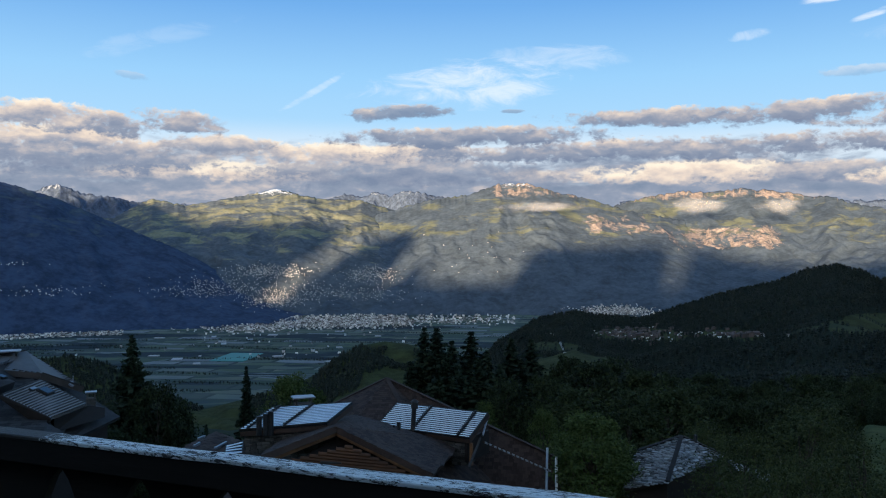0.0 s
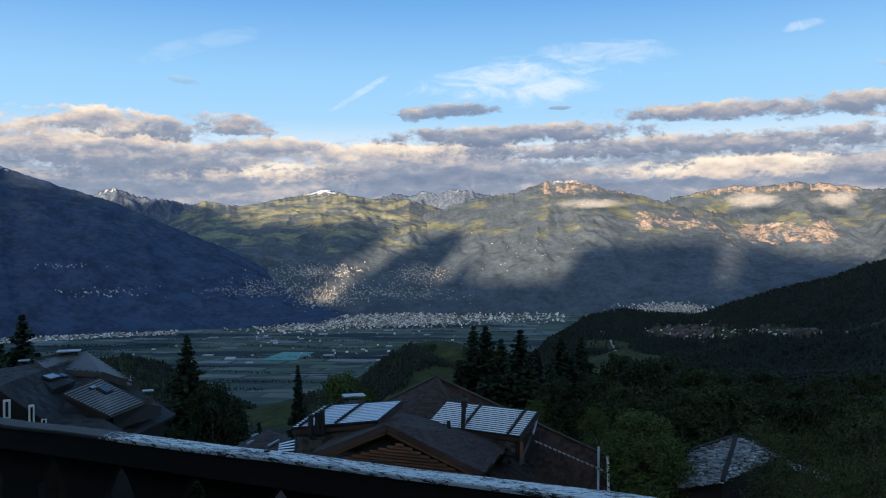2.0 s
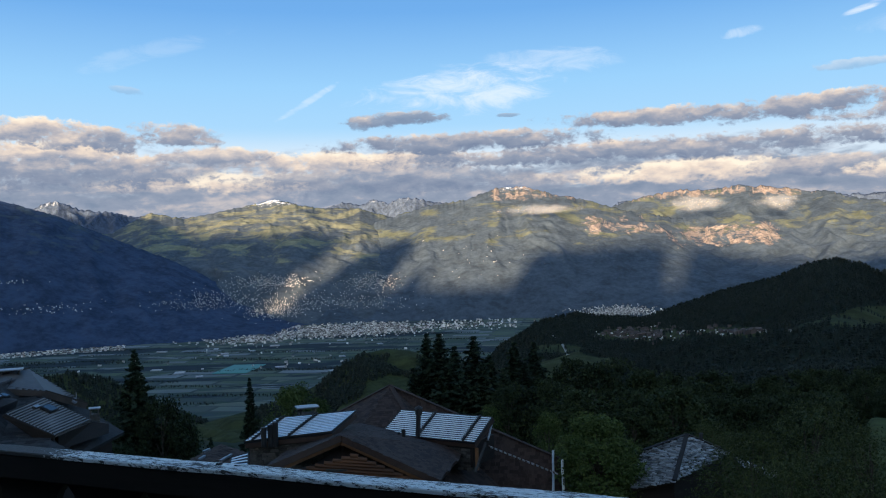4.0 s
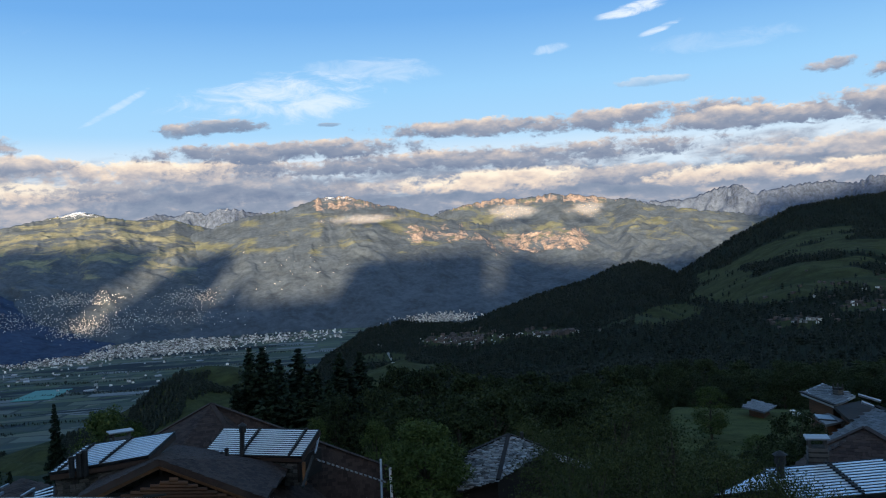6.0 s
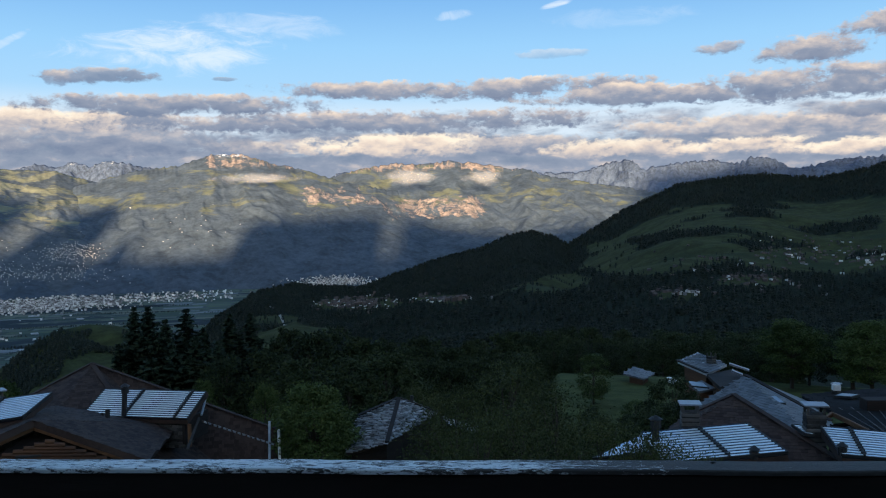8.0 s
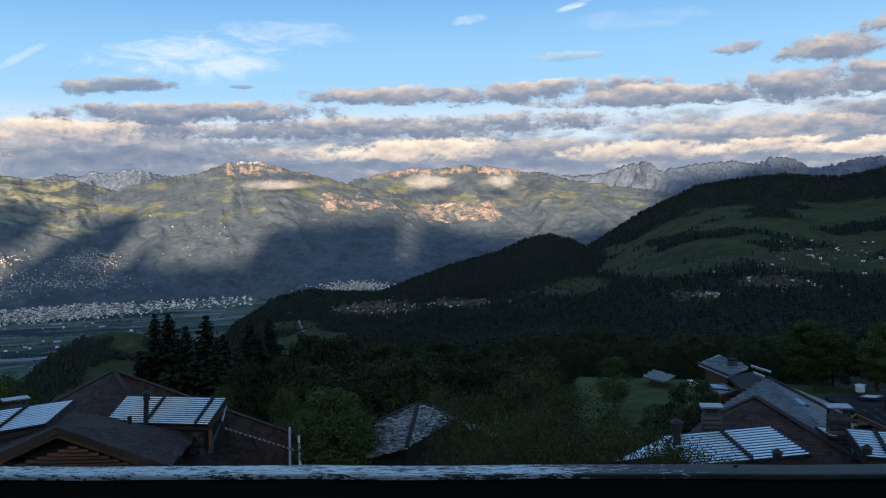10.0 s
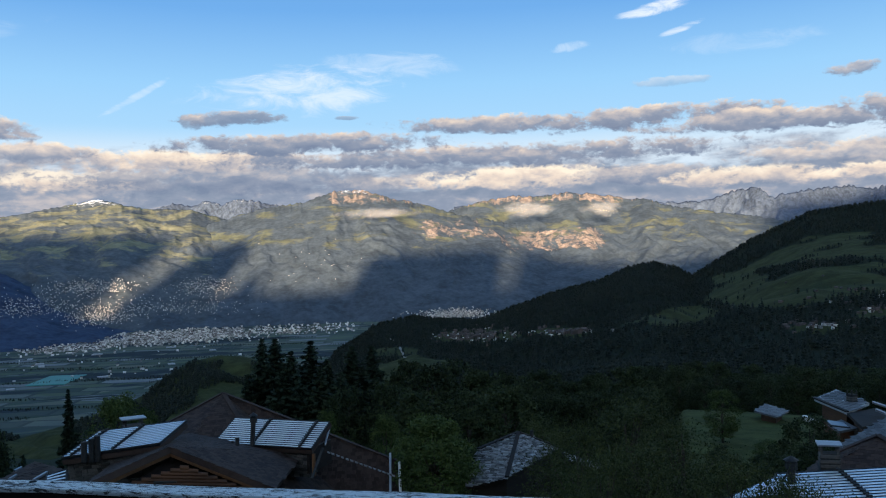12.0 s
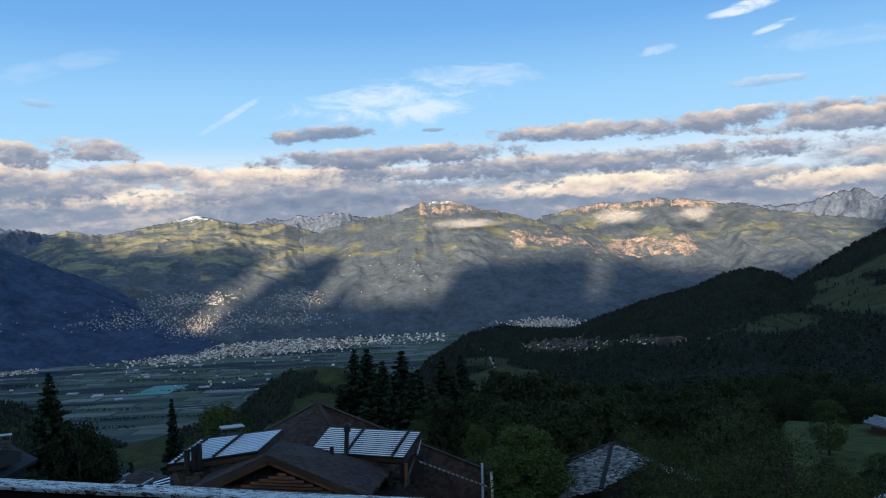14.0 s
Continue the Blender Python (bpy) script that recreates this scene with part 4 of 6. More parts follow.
def balcony_rail():
    rail = thing("balcony_railing", "dark carved wooden balcony railing with flaking white cap", "railing")
    bm = bmesh.new()
    mid = (RAIL_NEAR + RAIL_FAR) / 2
    width = RAIL_FAR - RAIL_NEAR
    segs = 60
    # the cap: slightly crowned, with worn edges and a little sag
    ring = [(-0.5, -0.010), (-0.5, -0.003), (-0.47, 0.0), (0.0, 0.001), (0.46, 0.0), (0.5, -0.005), (0.5, -0.010)]
    rows = []
    for i in range(segs + 1):
        u = -4.6 + 9.6 * i / segs
        jit = 0.0015 * math.sin(u * 9.1) + 0.001 * math.sin(u * 23.7)
        rows.append([bm.verts.new(RX * u + RN * (mid + w * width + jit * (1 if abs(w) > 0.4 else 0)) + UP * (-RAIL_H + z + jit * 0.5)) for w, z in ring])
    for a, b in zip(rows, rows[1:]):
        for i in range(len(ring)):
            j = (i + 1) % len(ring)
            bm.faces.new((a[i], a[j], b[j], b[i]))
    bm.faces.new(rows[0])
    bm.faces.new(list(reversed(rows[-1])))
    part("cap_board", bm, rail_material(), rail, "weathered cap board with flaking white paint")
    bm = bmesh.new()
    box_into(bm, RN * (mid - 0.005) - UP * (RAIL_H + 0.043), RX, RN, UP, 9.6, 0.05, 0.066, 0.004)
    part("top_beam", bm, M_WOOD_DARK, rail)
    bm = bmesh.new()
    box_into(bm, RN * (mid - 0.005) - UP * (RAIL_H + 0.92), RX, RN, UP, 9.6, 0.045, 0.08, 0.004)
    part("bottom_beam", bm, M_WOOD_DARK, rail)
    # carved boards: one outline, with scalloped sides that leave openings between neighbours
    me = None
    half, top, low = 0.135, -(RAIL_H + 0.05), -(RAIL_H + 0.9)
    side = [(0.0, 1.0), (0.045, 1.0), (0.08, 0.80), (0.15, 0.58), (0.27, 0.62), (0.35, 0.95), (0.42, 1.0), (0.55, 1.0), (0.6, 0.9), (0.7, 0.62), (0.82, 0.72), (0.9, 1.0), (1.0, 1.0)]
    for k in range(33):
        u = -4.45 + 0.275 * k
        if me is None:
            bm = bmesh.new()
            out = [(half * w, top + (low - top) * s) for s, w in side] + [(-half * w, top + (low - top) * s) for s, w in reversed(side)]
            front = [bm.verts.new(RX * a + RN * 0.012 + UP * z) for a, z in out]
            back = [bm.verts.new(RX * a - RN * 0.012 + UP * z) for a, z in out]
            bm.faces.new(front)
            bm.faces.new(list(reversed(back)))
            for i in range(len(out)):
                j = (i + 1) % len(out)
                bm.faces.new((front[i], back[i], back[j], front[j]))
            ob = part("carved_board", bm, M_WOOD_DARK, rail)
            me = ob.data
        else:
            ob = new("carved_board", me)
            ob.parent = rail
        ob.location = RX * u + RN * (mid + 0.03)
    # twig and knots left on the cap
    bm = bmesh.new()
    rod_into(bm, RX * -1.02 + RN * (mid + 0.02) + UP * (-RAIL_H + 0.006), RX * -0.97 + RN * (mid + 0.028) + UP * (-RAIL_H + 0.008), 0.004, 0.002, 6)
    tagged(part("twig", bm, M_BARK), "small dark twig lying on the rail", "twig")
    for u, w in ((-1.32, 0.018), (-1.27, 0.01), (0.42, 0.012)):
        bm = bmesh.new()
        bmesh.ops.create_icosphere(bm, subdivisions=2, radius=w * 0.5, matrix=Matrix.Translation(RX * u + RN * (mid + 0.012) + UP * (-RAIL_H + 0.002)) @ Matrix.Diagonal((1, 0.6, 0.35, 1)))
        part("knot", bm, M_BLACK, rail)


balcony_rail()
for nm, c, sx, sy, sz, mat, lab in (("floor", RN * 0.35 - UP * 1.62, 9.6, 3.0, 0.12, M_WOOD_DARK, "dark wooden balcony floor"), ("wall_house", RN * -1.2 + UP * 0.2, 9.6, 0.2, 3.6, M_WOOD_DARK, "dark timber house wall"), ("ceiling", RN * -0.95 + UP * 1.45, 9.6, 0.7, 0.12, M_WOOD_DARK, "dark underside of the eaves")):
    bm = bmesh.new()
    box_into(bm, c, RX, RN, UP, sx, sy, sz)
    tagged(part(nm, bm, mat), lab, nm.split("_")[0], kind="structure")
bm = bmesh.new()
box_into(bm, RN * -2.6 - UP * 4.3, RX, RN, UP, 9.4, 2.6, 6.0)
tagged(part("wall_lower", bm, M_STONE), "stone base wall of the house", "wall", kind="structure")


# ---- roofs ----
def plane_axes(pts):
    """Origin, level axis, upslope axis and normal of a roof face."""
    pts = [Vector(p) for p in pts]
    n = Vector((0, 0, 0))
    for i in range(1, len(pts) - 1):
        n += (pts[i] - pts[0]).cross(pts[i + 1] - pts[0])
    n.normalize()
    if n.z < 0:
        n = -n
    x = UP.cross(n).normalized()
    y = n.cross(x)
    return sum(pts, Vector()) / len(pts), x, y, n


def inside(poly, a, b):
    hit = False
    for i in range(len(poly)):
        (x0, y0), (x1, y1) = poly[i - 1], poly[i]
        if (y0 > b) != (y1 > b) and a < (x1 - x0) * (b - y0) / (y1 - y0) + x0:
            hit = not hit
    return hit


def shingle_spots(pts, w, h, rng, loose=0.15):
    o, x, y, n = plane_axes(pts)
    poly = [((Vector(p) - o).dot(x), (Vector(p) - o).dot(y)) for p in pts]
    lo_x, hi_x = min(p[0] for p in poly), max(p[0] for p in poly)
    lo_y, hi_y = min(p[1] for p in poly), max(p[1] for p in poly)
    row, b = 0, lo_y + h * 0.5
    while b < hi_y:
        a = lo_x + (w * 0.5 if row % 2 else 0)
        while a < hi_x:
            k = w * (1 + loose * rng.uniform(-1, 1))
            if inside(poly, a, b):
                yield o + x * a + y * (b + h * loose * 0.4 * rng.uniform(-1, 1)), x, y, n, k
            a += k
        b += h
        row += 1


def shingles(name, pts, w, h, thick, mat, parent, seed, loose=0.15):
    """All the shingles of one face, joined: each a thin wedge over the course below."""
    rng = random.Random(seed)
    v, f = [], []
    for c, x, y, n, k in shingle_spots(pts, w, h, rng, loose):
        b = len(v)
        lift = thick * rng.uniform(0.8, 1.5)
        for i, j, z in ((-0.48, -0.62, lift), (0.48, -0.62, lift), (0.48, 0.62, 0.004), (-0.48, 0.62, 0.004)):
            v.append(c + x * (i * k) + y * (j * h) + n * z)
        v += [c + x * (-0.48 * k) - y * (0.62 * h), c + x * (0.48 * k) - y * (0.62 * h)]
        f += [(b, b + 1, b + 2, b + 3), (b + 4, b + 5, b + 1, b), (b + 4, b, b + 3), (b + 5, b + 2, b + 1)]
    ob = mesh_ob(name, v, f, mat, parent)
    ob["kind"] = "stuff"
    return ob


def roof_face(pts, mat, parent, thick=0.16, name="roof_slope", tile=None, seed=1, tile_mat=None):
    bm = bmesh.new()
    for i in range(1, len(pts) - 1):
        slab_into(bm, (pts[0], pts[i], pts[i + 1]), thick)
    ob = part(name, bm, mat, parent)
    if tile:
        for i in range(1, len(pts) - 1):
            shingles("shingles", (pts[0], pts[i], pts[i + 1]), tile[0], tile[1], tile[2], tile_mat or mat, ob, seed + i)
    return ob


def wall_below(pts, drop, mat, parent, name="wall", inset=0.25):
    """A solid wall block under a ring of eave points, down to a level."""
    pts = [Vector(p) for p in pts]
    mid = sum(pts, Vector()) / len(pts)
    ring = []
    for p in pts:
        d = Vector((mid.x - p.x, mid.y - p.y, 0))
        ring.append(p + d.normalized() * inset - UP * 0.22)
    bm = bmesh.new()
    top = [bm.verts.new(p) for p in ring]
    low = [bm.verts.new((p.x, p.y, drop)) for p in ring]
    bm.faces.new(top)
    bm.faces.new(list(reversed(low)))
    for i in range(len(ring)):
        j = (i + 1) % len(ring)
        bm.faces.new((top[i], low[i], low[j], top[j]))
    return part(name, bm, mat, parent)


def stone_wall(a, b, height, parent, seed, name="dormer_wall", depth=0.9):
    """A low rubble wall hanging below the edge a-b, with its stones proud of the joints."""
    a, b = Vector(a), Vector(b)
    x = (b - a).normalized()
    out = x.cross(UP)
    if out.y > 0:
        out = -out
    bm = bmesh.new()
    q = [a, b, b - UP * height, a - UP * height]
    fr = [bm.verts.new(p) for p in q]
    bk = [bm.verts.new(p - out * depth) for p in q]
    bm.faces.new(fr)
    bm.faces.new(list(reversed(bk)))
    for i in range(4):
        bm.faces.new((fr[i], bk[i], bk[(i + 1) % 4], fr[(i + 1) % 4]))
    wall = part(name, bm, M_STONE, parent, "rough grey rubble dormer wall")
    rng = random.Random(seed)
    z, length = 0.06, (b - a).length
    bm0 = bmesh.new()
    box_into(bm0, (0, 0, 0), Vector((1, 0, 0)), Vector((0, 1, 0)), UP, 1, 1, 1)
    bmesh.ops.bevel(bm0, geom=bm0.edges[:], offset=0.12, segments=1, affect="EDGES")
    first = part("stone", bm0, M_STONE, wall)
    used = False
    while z < height - 0.05:
        h = rng.uniform(0.1, 0.17)
        u = rng.uniform(0, 0.1)
        while u < length:
            w = rng.uniform(0.16, 0.4)
            ob = first if not used else new("stone", first.data)
            used = True
            ob.parent = wall
            p = a + x * min(u + w / 2, length - 0.05) - UP * (z + h / 2) + (b - a) * 0 + out * 0.01
            ob.matrix_basis = Matrix.Translation(p) @ Matrix((x, out, UP)).transposed().to_4x4() @ Matrix.Diagonal((w * 0.94, rng.uniform(0.05, 0.09), h * 0.9, 1))
            u += w
        z += h
    return wall


def collector(tl, tr, br, bl, rows, splits, label, ends=True):
    """A field of bright evacuated tubes on a dark tray with cross manifolds."""
    tl, tr, br, bl = (Vector(p) for p in (tl, tr, br, bl))
    ob = thing("solar_collector", label, "solar collector", "roof solar collectors")
    n = (br - bl).cross(tl - bl).normalized()
    if n.z < 0:
        n = -n
    bm = bmesh.new()
    slab_into(bm, [tl, tr, br, bl], 0.05)
    part("tray", bm, M_ABSORBER, ob)
    spot = lambda u, v: (bl * (1 - u) + br * u) * (1 - v) + (tl * (1 - u) + tr * u) * v
    stops = [0.0] + list(splits) + [1.0]
    depth = ((tl - bl).length + (tr - br).length) / 2
    for i in range(rows):
        v = (i + 0.5) / rows
        for u0, u1 in zip(stops, stops[1:]):
            bm = bmesh.new()
            a, b = spot(u0 + 0.006, v) + n * 0.05, spot(u1 - 0.006, v) + n * 0.05
            beam_into(bm, a, b, depth / rows * 0.43, 0.03, n, 0.012)
            part("tube", bm, M_TUBE, ob)
    for u in splits:
        bm = bmesh.new()
        beam_into(bm, spot(u, -0.02) + n * 0.1, spot(u, 1.02) + n * 0.1, 0.06, 0.06, n, 0.01)
        part("manifold", bm, M_BLACK, ob)
        for i in range(rows):
            bm = bmesh.new()
            box_into(bm, spot(u, (i + 0.5) / rows) + n * 0.12, (br - bl).normalized(), n.cross((br - bl).normalized()), n, 0.15, 0.05, 0.06)
            part("clip", bm, M_BLACK, ob)
    for a, b in ((bl, br), (br, tr), (tr, tl), (tl, bl)):
        bm = bmesh.new()
        beam_into(bm, a + n * 0.03, b + n * 0.03, 0.05, 0.09, n, 0.008)
        part("frame_bar", bm, M_BLACK, ob)
    return ob


def chimney(p, w, d, h, parent, turn, cap=True, name="chimney"):
    """A stone stack with a zinc cover on short posts; p is the middle of its top."""
    x, y = Vector((math.cos(turn), math.sin(turn), 0)), Vector((-math.sin(turn), math.cos(turn), 0))
    p = Vector(p)
    bm = bmesh.new()
    box_into(bm, p - UP * (h / 2 + 0.25), x, y, UP, w * 0.86, d * 0.86, h, 0.03)
    stack = part(name, bm, M_STONE, parent, "stone chimney stack")
    rng = random.Random(int(w * 1000))
    rows = int(h / 0.15)
    for i in range(rows):
        bm = bmesh.new()
        k = rng.uniform(0.0, 0.05)
        box_into(bm, p - UP * (0.25 + (i + 0.5) * h / rows), x, y, UP, w * (0.88 + k), d * (0.88 + k), h / rows * 0.8, 0.02)
        part("stone_course", bm, M_STONE, stack)
    for i, j in ((-1, -1), (1, -1), (1, 1), (-1, 1)):
        bm = bmesh.new()
        box_into(bm, p + x * (i * w * 0.36) + y * (j * d * 0.36) - UP * 0.13, x, y, UP, 0.07, 0.07, 0.26)
        part("cap_post", bm, M_STONE, stack)
    if cap:
        bm = bmesh.new()
        box_into(bm, p + UP * 0.03, x, y, (UP + x * 0.06).normalized(), w * 1.08, d * 1.08, 0.06, 0.01)
        part("cap_plate", bm, M_ZINC, stack, "pale zinc chimney cover")
    return stack


def flue(a, b, r, parent, hat=True):
    bm = bmesh.new()
    rod_into(bm, a, b, r, r, 10)
    if hat:
        a, b = Vector(a), Vector(b)
        rod_into(bm, b - UP * 0.25, b - UP * 0.02, r * 1.5, r * 1.5, 10)
        rod_into(bm, b + UP * 0.02, b + UP * 0.14, r * 1.9, r * 0.2, 10)
    part("flue_pipe", bm, M_BLACK, parent)


def skylight(c, x, y, n, w, h, parent, glass=None):
    bm = bmesh.new()
    box_into(bm, Vector(c) + n * 0.04, x, y, n, w, h, 0.12, 0.01)
    fr = part("skylight", bm, M_BLACK, parent)
    bm = bmesh.new()
    box_into(bm, Vector(c) + n * 0.105, x, y, n, w * 0.82, h * 0.85, 0.02)
    part("pane", bm, glass or M_ZINC, fr)


# ---- chalet with the two collector dormers ----
def chalet_dormers():
    h = thing("chalet", "brown shingle-roofed chalet with stone dormers and log gable", "house", "chalets below")
    ap = P(-3.89, -8.81, 41.0)
    rc, rl = P(7.86, -13.99, 38.0), P(8.0, -19.5, 36.0)
    fr, fl, lc = P(4.5, -23.0, 28.5), P(-14.5, -22.0, 29.0), P(-16.2, -14.2, 40.0)
    bk = Vector((-2.0, 52.0, -12.0))
    for i, pts in enumerate(((ap, rc, rl, fr), (ap, fr, fl), (ap, fl, lc), (ap, lc, bk), (ap, bk, rc))):
        roof_face(pts, M_ROOF, h, 0.2, tile=(0.22, 0.17, 0.012) if i < 3 else None, seed=i)
    wall_below((rl, fr, fl, lc, bk), -19.0, M_STONE, h, inset=0.9)
    # ridge boards along the hips
    for a, b in ((ap, rc), (ap, lc), (ap, fr)):
        bm = bmesh.new()
        beam_into(bm, a + UP * 0.03, b + UP * 0.03, 0.22, 0.05, UP, 0.01)
        part("hip_board", bm, M_ROOF, h)
    # log gable towards the balcony
    pk, pb = P(-7.34, -11.92, 32.5), P(-6.08, -11.19, 38.0)
    gl, gr_ = P(-12.53, -13.68, 31.0), P(-0.67, -15.12, 31.0)
    glb, grb = gl + Vector((0.6, 6.5, -0.2)), gr_ + Vector((1.2, 6.0, -0.2))
    roof_face((pk, gl, glb, pb), M_ROOF, h, 0.24, "gable_roof", (0.22, 0.17, 0.012), 7)
    roof_face((pk, pb, grb, gr_), M_ROOF, h, 0.24, "gable_roof", (0.22, 0.17, 0.012), 8)
    inn = (pb - pk).normalized() * 0.55
    for a, b in ((pk, gl), (pk, gr_)):
        bm = bmesh.new()
        beam_into(bm, a - UP * 0.3 + inn * 0.2, b - UP * 0.3 + inn * 0.2, 0.08, 0.16, UP, 0.01)
        part("barge_board", bm, M_WOOD_ORANGE, h)
    x = (gr_ - gl).normalized()
    base = (gl + gr_) / 2
    for i in range(9):
        f = 0.93 - i * 0.11
        half = (gr_ - gl).length * 0.5 * f * 0.93
        z = gl.z * 0.5 + gr_.z * 0.5 + (pk.z - base.z) * (1 - f) * 0.97 - 0.42
        c = Vector((base.x, base.y, z)) + inn
        bm = bmesh.new()
        rod_into(bm, c - x * half, c + x * half, 0.085, 0.085, 8)
        part("log", bm, M_LOG, h)
    bm = bmesh.new()
    top, q0, q1 = pk + inn * 1.25 - UP * 0.45, gl + inn * 1.25 - UP * 0.5 + x * 0.7, gr_ + inn * 1.25 - UP * 0.5 - x * 0.7
    slab = [bm.verts.new(p) for p in (top, q0, q1)]
    back = [bm.verts.new(p + inn * 0.3) for p in (top, q0, q1)]
    bm.faces.new(slab)
    bm.faces.new(back)
    for i in range(3):
        bm.faces.new((slab[i], back[i], back[(i + 1) % 3], slab[(i + 1) % 3]))
    part("gable_wall", bm, M_WOOD_DARK, h)
    bm = bmesh.new()
    beam_into(bm, pk + inn * 0.7 - UP * 0.35, Vector((pk.x, pk.y, gl.z)) + inn * 0.7, 0.12, 0.12, x)
    part("king_post", bm, M_WOOD_DARK, h)
    # dormer under the first collector
    bl, br = Vector((-2.98, 37.38, -7.97)), Vector((1.12, 34.98, -7.97))
    back = Vector((0.505, 0.863, 0))
    tl, tr = bl + back * 1.67 + UP * 0.75, br + back * 1.67 + UP * 0.75
    ext = back * 1.8 + UP * 0.78
    roof_face((bl - UP * 0.05, br - UP * 0.05, br + ext - UP * 0.05, bl + ext - UP * 0.05), M_ROOF, h, 0.18, "dormer_roof")
    ins = back * 0.25
    stone_wall(bl + ins - UP * 0.25, br + ins - UP * 0.25 - Vector((0.3, -0.17, 0)), 1.0, h, 3)
    bm = bmesh.new()
    beam_into(bm, br + ins * 0.6 - UP * 0.22, br + ins * 0.6 - UP * 1.15, 0.12, 0.12, RX)
    part("corner_post", bm, M_WOOD_ORANGE, h)
    bm = bmesh.new()
    sd = br - Vector((0.2, -0.1, 0)) + back * 1.1 - UP * 0.55
    box_into(bm, sd, back, Vector((0.863, -0.505, 0)), UP, 2.0, 0.12, 1.0)
    part("dormer_cheek", bm, M_WOOD_DARK, h)
    collector(tl, tr, br, bl, 13, (0.40, 0.88), "bright tube solar collector on a stone dormer roof")
    # dormer under the second collector
    bl2, br2, tr2, tl2 = P(-13.74, -11.98, 35.0), P(-7.93, -11.73, 33.3), P(-6.22, -10.45, 35.3), P(-11.56, -10.63, 36.8)
    low = (bl2, br2, tr2, tl2)
    roof_face([p - UP * 0.07 for p in low], M_ROOF, h, 0.18, "dormer_roof")
    stone_wall(bl2 + Vector((0.15, 0.2, -0.25)), br2 + Vector((0, 0.2, -0.25)), 1.0, h, 4)
    collector(tl2, tr2, br2, bl2, 12, (0.10, 0.52), "bright tube solar collector beside three dark flues")
    collector(P(-14.62, -12.94, 33.4), P(-13.5, -12.69, 33.4), P(-13.56, -13.52, 32.6), P(-14.72, -13.48, 32.6), 4, (), "small pale roof collector at the chalet eaves")
    roof_face([p - UP * 0.08 for p in (P(-15.1, -12.99, 33.6), P(-13.42, -12.65, 33.6), P(-13.5, -13.62, 32.5), P(-15.19, -13.52, 32.5))], M_ROOF, h, 0.15, "dormer_roof")
    for a, b in ((P(-12.47, -12.35, 34.2), P(-12.47, -11.11, 34.2)), (P(-12.03, -12.37, 34.2), P(-12.03, -10.96, 34.2)), (P(-11.69, -12.38, 34.2), P(-11.7, -10.82, 34.2))):
        flue(a, b, 0.11, h, False)
    flue(P(-2.08, -12.3, 35.6), P(-1.96, -10.43, 35.6), 0.1, h)
    flue(P(-3.05, -12.38, 35.9), P(-3.05, -11.73, 35.9), 0.09, h, False)
    flue(P(-3.38, -12.05, 36.2), P(-3.38, -11.93, 36.2), 0.06, h, False)
    chimney(P(-9.55, -9.98, 39.0), 0.95, 0.7, 1.3, h, 0.35)
    # gutters and pipes
    for a, b, r, mt in ((P(7.15, -13.34, 36.4), P(7.08, -16.34, 35.5), 0.055, M_ZINC), (P(7.75, -13.93, 37.6), P(7.78, -16.31, 36.5), 0.06, M_PLASTER), (P(3.07, -11.45, 37.0), P(2.73, -12.62, 36.0), 0.045, M_ZINC), (P(2.56, -12.82, 35.6), P(1.79, -14.71, 34.0), 0.06, M_STONE), (P(-1.25, -13.63, 34.0), P(-1.72, -14.32, 33.2), 0.03, M_ZINC)):
        bm = bmesh.new()
        rod_into(bm, a, b, r, r, 8)
        part("pipe", bm, mt, h)
    # snow guard along the right slope
    g0, g1 = P(2.81, -13.1, 35.6), P(7.45, -14.92, 35.2)
    for i in range(46):
        bm = bmesh.new()
        p = g0.lerp(g1, i / 45)
        box_into(bm, p + UP * 0.04, (g1 - g0).normalized(), UP.cross((g1 - g0).normalized()), UP, 0.1, 0.03, 0.07)
        part("snow_guard", bm, M_ZINC if i % 3 else M_ROOF, h)


chalet_dormers()


